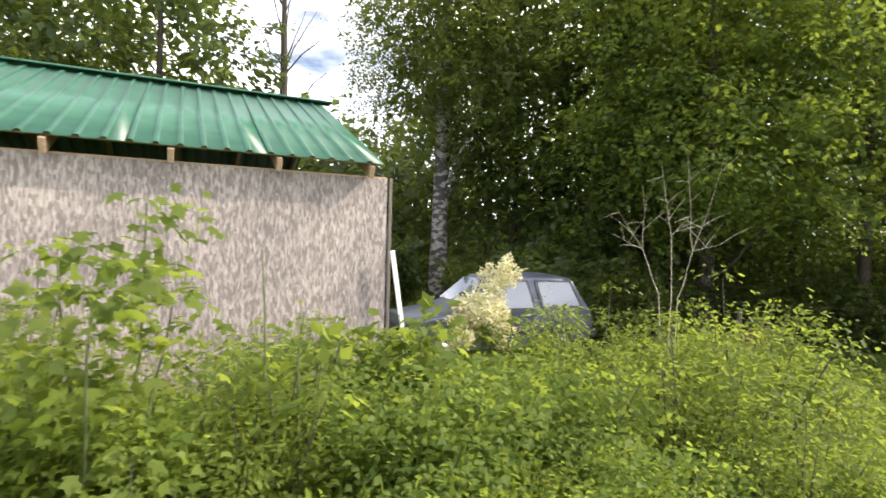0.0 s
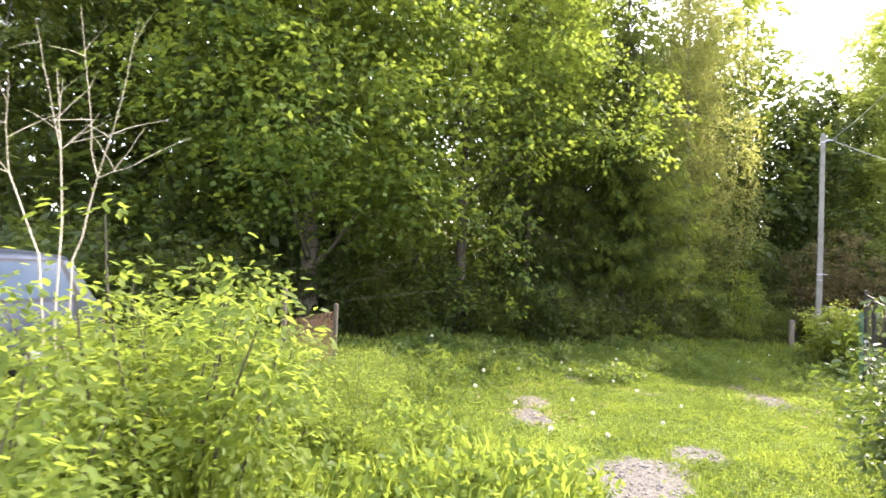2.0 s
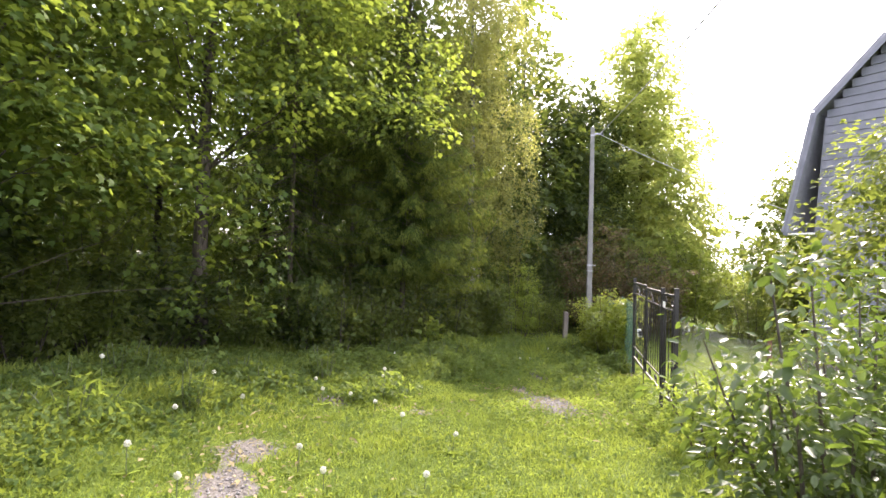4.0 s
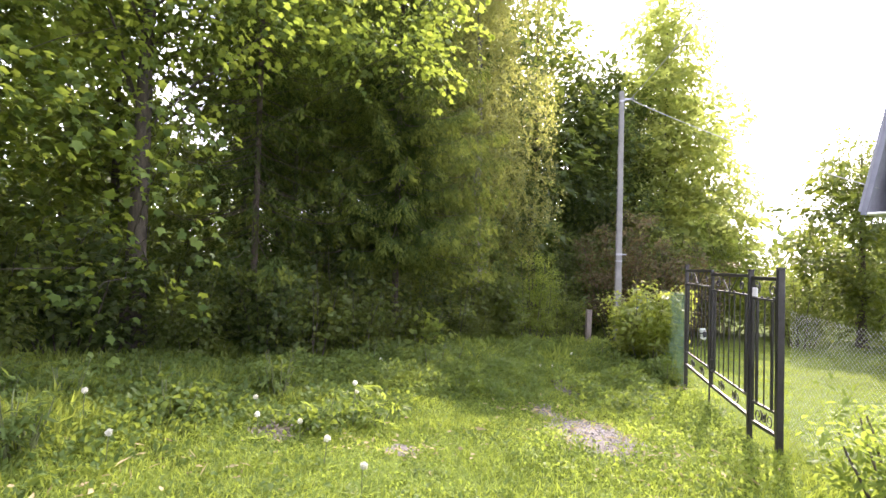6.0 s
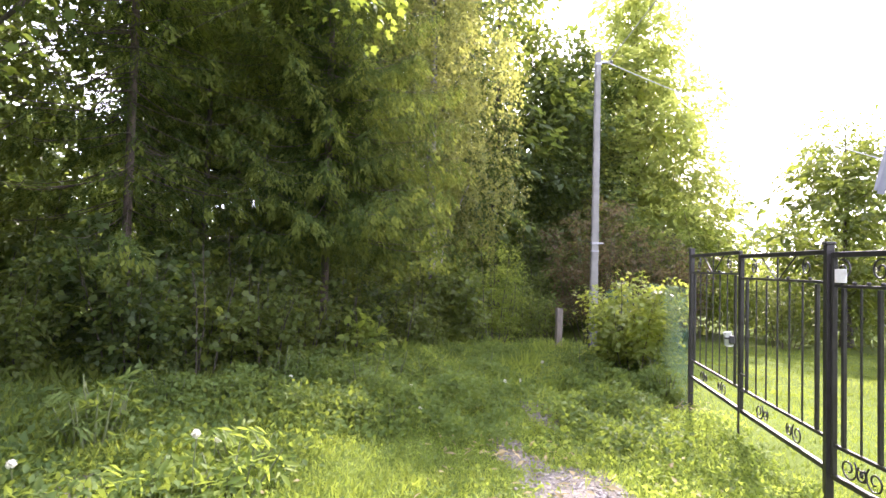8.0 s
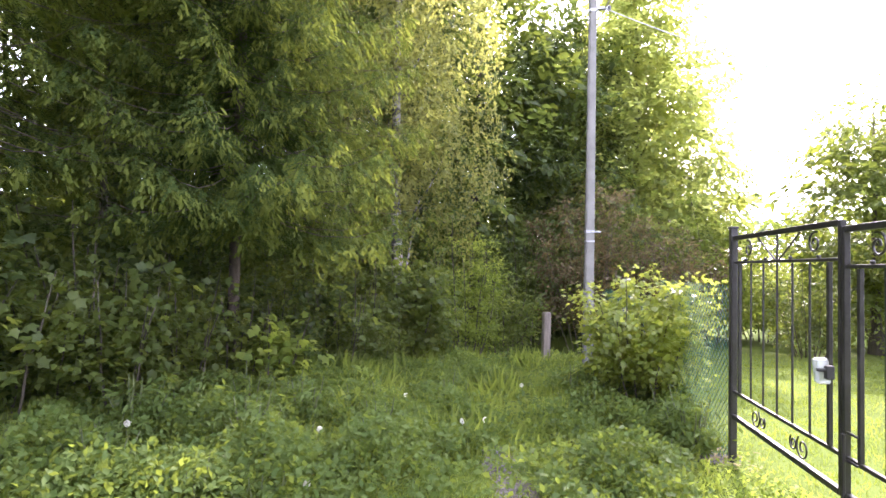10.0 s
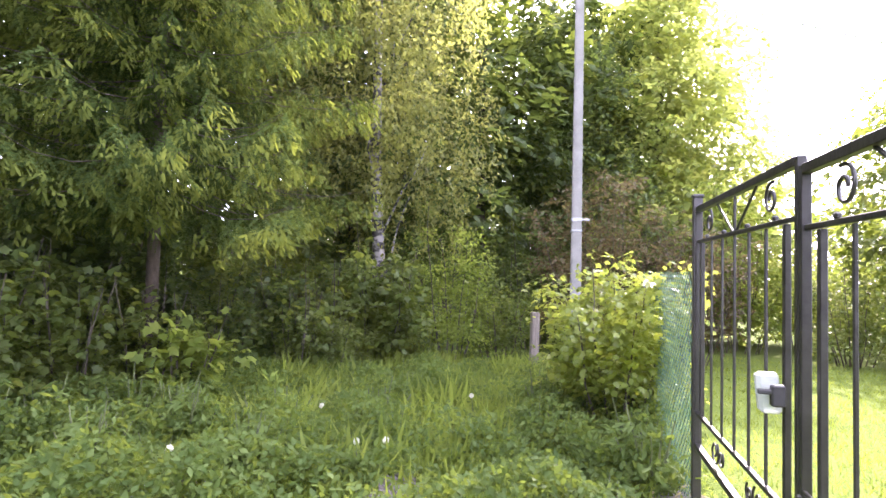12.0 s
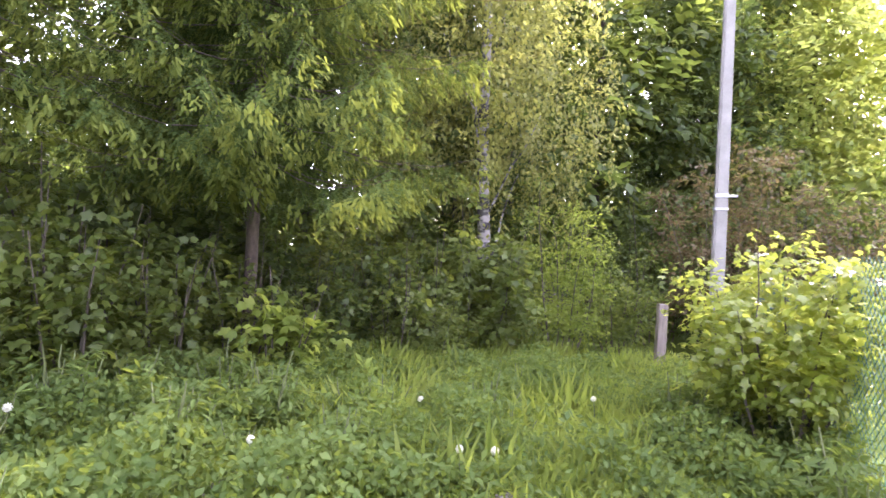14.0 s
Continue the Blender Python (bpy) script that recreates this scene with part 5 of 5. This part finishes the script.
shrub("maple_sapling", -0.62, 2.85, 2.0, 0.42, 1000, 0.08, PALMATE, SHRUB, "bright yellow-green maple sapling before the shed", 63, 5, spread=0.12, stem_mat=STEM)
shrub("maple_sapling", 1.4, 4.3, 1.5, 0.55, 520, 0.12, PALMATE, SHRUB, "young maple with broad leaves beside the shed corner", 68, 6, spread=0.16, stem_mat=STEM)
shrub("cane", 0.25, 3.1, 1.75, 0.3, 160, 0.1, OVAL, SHRUB, "slender leafy shoot before the shed", 64, 3, spread=0.08, stem_mat=STEM)


def elder():
    t = shrub("elder_bush", 2.5, 5.35, 1.35, 0.5, 500, 0.1, OVAL, WEED, "bush with creamy blossom before the car", 65, 7, spread=0.08)
    rg = np.random.default_rng(66)
    for i in range(13):
        c = np.array([rg.uniform(-0.36, 0.3), rg.uniform(-0.4, 0.1), rg.uniform(0.7, 1.42)])
        b = [(c[0] + rg.normal() * 0.05, c[1] + rg.normal() * 0.05, c[2] + k * 0.06, 0.1 - 0.017 * k, 0.1 - 0.017 * k, 0.06) for k in range(5)]
        leaf_mesh("blossom", [blob_leaves(b, 600, 0.035, OVAL, rg, 6, 0.02, -0.2, 0.3)], CREAM, t, "plume of creamy blossom")


elder()


def dead_shrub():
    rg = np.random.default_rng(67)
    x, y = 3.98, 4.2
    t = tagged(empty("dead_shrub", x, y, gz(x, y) - 0.03, -42), "leafless dead shrub with pale bare twigs", "shrub")
    # limbs: foot, fork and tips, across and up
    limbs = [((-0.05, 0.0), (-0.1, 1.5), (-0.26, 1.95), ((-0.5, 2.35), (-0.22, 2.45), (-0.56, 2.08))),
             ((0.0, 0.0), (0.02, 1.5), (0.0, 2.1), ((-0.13, 2.75), (-0.08, 2.55), (0.18, 2.3))),
             ((0.05, 0.0), (0.08, 1.45), (0.2, 1.95), ((0.16, 2.8), (0.42, 2.75), (0.46, 2.02)))]
    for foot, mid, fork, ends in limbs:
        y0 = rg.uniform(-0.1, 0.1)
        low = np.vstack([bent((foot[0], 0, foot[1]), (mid[0], y0 * 0.5, mid[1]), rg, 5, 0, 0.05), bent((mid[0], y0 * 0.5, mid[1]), (fork[0], y0, fork[1]), rg, 4, 0, 0.05)[1:]])
        tubes("branch", [(low, np.linspace(0.007, 0.0035, len(low)))], DEADWOOD, t, "", 6)
        for ex, ez in ends:
            P = bent((low[-1][0], low[-1][1], low[-1][2]), (ex, y0 + rg.uniform(-0.2, 0.2), ez), rg, 7, -0.06, 0.1)
            tubes("branch", [(P, np.linspace(0.0032, 0.001, 7))], DEADWOOD, t, "", 5)
            for k in range(3):
                f = rg.uniform(0.15, 0.9)
                s = np.array([np.interp(f, np.linspace(0, 1, 7), P[:, j]) for j in range(3)])
                e = s + np.array([rg.uniform(-0.3, 0.3), rg.uniform(-0.2, 0.2), rg.uniform(-0.05, 0.3)])
                tubes("twig", [(bent(s, e, rg, 5, 0.12), np.linspace(0.0025, 0.001, 5))], DEADWOOD, t, "", 4)


dead_shrub()

# ---- bushes along the other side of the lane ----
shrub("rose_bush", 10.95, 0.0, 1.0, 0.62, 2400, 0.052, LEAFY, WEED, "low rose bush with glossy leaves before the fence", 73, 9, spread=0.08)
rs = shrub("lilac_bush", 8.3, -0.05, 1.85, 0.85, 4800, 0.062, LEAFY, GLOSSY, "dense lilac bush by the garden fence", 71, 13, group="fence bushes")
for i, (tx, ty, s) in enumerate([(7.2, -0.5, 0.95), (9.3, -0.55, 0.85), (8.3, -1.2, 1.1), (6.0, -1.2, 1.0), (10.1, -0.5, 0.5), (9.6, -1.6, 1.1)]):
    copy_thing(rs, pose(tx, ty, gz(tx, ty) - 0.03, 0, 0, i * 53) @ Matrix.Diagonal((s, s, s, 1)))
shrub("maple_sapling", 6.25, -0.3, 1.75, 0.55, 1300, 0.088, PALMATE, GLOSSY, "young maple with large drooping leaves", 72, 6, spread=0.14, stem_mat=STEM)

# ---- small plants on the lane ----


def dandelion(x, y, h, seed):
    rg = np.random.default_rng(seed)
    t = tagged(empty("dandelion", x, y, gz(x, y)), "dandelion with a white seed head in the grass", "flower", "dandelions")
    top = np.array([rg.uniform(-0.04, 0.04), rg.uniform(-0.04, 0.04), h])
    tubes("stalk", [(bent((0, 0, -0.02), top, rg, 4), np.full(4, 0.004))], STEM, t, "", 5)
    n = 130
    d = unit(rg.normal(size=(n, 3)))
    leaf_mesh("seed_head", [(np.repeat(top[None], n, 0), d, rg.normal(size=(n, 3)), 0.028, NARROW), (top + d * 0.021, rg.normal(size=(n, 3)), d, 0.011, OVAL)], FLUFF, t, "white fluffy seed head")
    P = np.zeros((9, 3))
    a = np.linspace(0, 6.28, 9)
    leaf_mesh("leaf", [(P, np.stack([np.cos(a), np.sin(a), np.full(9, 0.45)], 1), np.tile([0, 0, 1.0], (9, 1)), 0.16, NARROW)], WEED, t)


FLUFF = leaf_material("seed_fluff", (0.8, 0.8, 0.78), (0.86, 0.86, 0.83), (0.85, 0.84, 0.8), 0.6, 0.9)
for i, (dx, dy, dh) in enumerate([(11.96, 4.2, 0.2), (12.6, 4.0, 0.48), (11.75, 4.5, 0.22), (11.3, 3.6, 0.22), (16.9, 2.6, 0.24), (16.95, 2.45, 0.24), (16.3, 3.75, 0.25), (10.0, 6.2, 0.5), (9.3, 3.4, 0.22), (9.0, 3.0, 0.2), (8.2, 3.6, 0.26), (10.9, 3.1, 0.2), (9.7, 5.0, 0.25), (8.6, 4.4, 0.22),
                                 (12.3, 4.9, 0.24), (13.2, 4.3, 0.26), (17.8, 3.4, 0.3), (15.2, 3.3, 0.2), (7.6, 2.9, 0.2), (8.0, 2.5, 0.16), (10.4, 2.4, 0.18), (9.2, 2.3, 0.18), (18.8, 2.2, 0.3), (15.6, 5.0, 0.3), (10.6, 4.9, 0.24), (11.0, 5.6, 0.3)]):
    dandelion(dx, dy, dh, 200 + i)


def burdock(x, y, h, r, seed, label):
    shrub("tall_weed", x, y, h, r, 300, 0.12, NARROW, WEED, label, seed, 9, "weed", "", 0.05, 0.05, STEM)


burdock(12.9, 3.95, 0.42, 0.42, 81, "leafy clump of tall weeds on the lane")
burdock(13.4, 4.2, 0.36, 0.35, 82, "leafy clump of tall weeds on the lane")
burdock(12.5, 4.35, 0.35, 0.35, 83, "leafy clump of tall weeds on the lane")
burdock(17.5, 3.6, 0.6, 0.3, 84, "pale tall weed in the long grass")
burdock(9.2, 5.6, 0.5, 0.5, 85, "leafy weeds at the wood's edge")


def pebbles():
    rg = np.random.default_rng(91)
    x, y = rg.uniform(5, 18, 60000), rg.uniform(0.3, 5, 60000)
    k = rg.random(60000) < np.clip(bare(x, y) - 0.25, 0, 1) * 0.9
    x, y = x[k][:2600], y[k][:2600]
    oct_v = np.array([(1, 0, 0), (0, 1, 0), (-1, 0, 0), (0, -1, 0), (0, 0, 0.7), (0, 0, -0.7)])
    oct_f = np.array([(0, 1, 4), (1, 2, 4), (2, 3, 4), (3, 0, 4), (1, 0, 5), (2, 1, 5), (3, 2, 5), (0, 3, 5)])
    s = 0.006 + 0.018 * rg.random(len(x)) ** 3
    P = np.stack([x, y, ground_z(x, y) + s * 0.3], 1)
    V = P[:, None] + s[:, None, None] * oct_v[None] * rg.uniform(0.6, 1.3, (len(x), 6, 1))
    F = oct_f[None] + (np.arange(len(x)) * 6)[:, None, None]
    tagged(raw_mesh("gravel", V.reshape(-1, 3), F.reshape(-1, 3), GRAVEL), "loose grey gravel on the bare spots", "gravel", "", "stuff")


pebbles()


def litter():
    """Dry tan leaves and dead grass on the trodden spots."""
    rg = np.random.default_rng(95)
    P = []
    for cx, cy, r, n in ((12.2, 3.4, 0.7, 260), (9.5, 4.0, 0.7, 260), (8.9, 3.6, 0.6, 200), (16.3, 3.6, 0.5, 160), (13.3, 1.5, 1.0, 260), (14.6, 2.5, 0.6, 160), (10.6, 4.6, 0.8, 200), (17.1, 0.5, 0.4, 90), (12.4, 1.0, 0.7, 160)):
        n = int(n * 0.45)
        q = rg.normal(size=(n, 2)) * r * 0.6
        P.append(np.stack([cx + q[:, 0], cy + q[:, 1]], 1))
    P = np.vstack(P)
    z = ground_z(P[:, 0], P[:, 1]) + 0.012 + 0.05 * rg.random(len(P))
    P = np.column_stack([P, z])
    D = rg.normal(size=P.shape) * np.array([1, 1, 0.25])
    N = np.array([0, 0, 1.0]) + rg.normal(size=P.shape) * 0.3
    s = 0.05 * (0.5 + rg.random(len(P)))
    h = len(P) // 2
    tagged(leaf_mesh("leaf_litter", [(P[:h], D[:h], N[:h], s[:h], OVAL), (P[h:], D[h:], N[h:], s[h:] * 2, NARROW)], STRAW), "dry tan leaves and dead grass on the ground", "leaves", "", "stuff")


STRAW = leaf_material("dry_leaf", (0.18, 0.145, 0.08), (0.38, 0.32, 0.19), (0.38, 0.33, 0.18), 0.3, 0.8)
litter()

nettle = [shrub("nettle_clump", 17.3, 4.6, 0.62, 0.28, 460, 0.085, NARROW, ELDERLEAF, "clump of nettles and tall weeds in the grass", 301, 9, "weed", "tall weeds", 0.05, 0.1, STEM),
          shrub("ground_elder", 15.3, 4.9, 0.42, 0.34, 300, 0.07, LOBED, ELDERLEAF, "spreading clump of ground elder in the grass", 302, 8, "weed", "tall weeds", 0.06, 0.1, STEM)]
wr = random.Random(303)
for i in range(64):
    if i < 34:
        wx = wr.uniform(14.6, 20.6)
        wy = wr.uniform(2.9, 5.4) if wx < 17.5 else wr.uniform(2.6, 4.6)
    elif i < 52:
        wx, wy = wr.uniform(8.2, 15), wr.uniform(5.1, 6.9)
    else:
        wx, wy = wr.uniform(16.6, 20.4), wr.uniform(0.5, 1.6)
    ws = wr.uniform(0.6, 1.15)
    copy_thing(nettle[i % 2], pose(wx, wy, gz(wx, wy) - 0.03, 0, 0, wr.uniform(0, 360)) @ Matrix.Diagonal((ws, ws, ws, 1)))
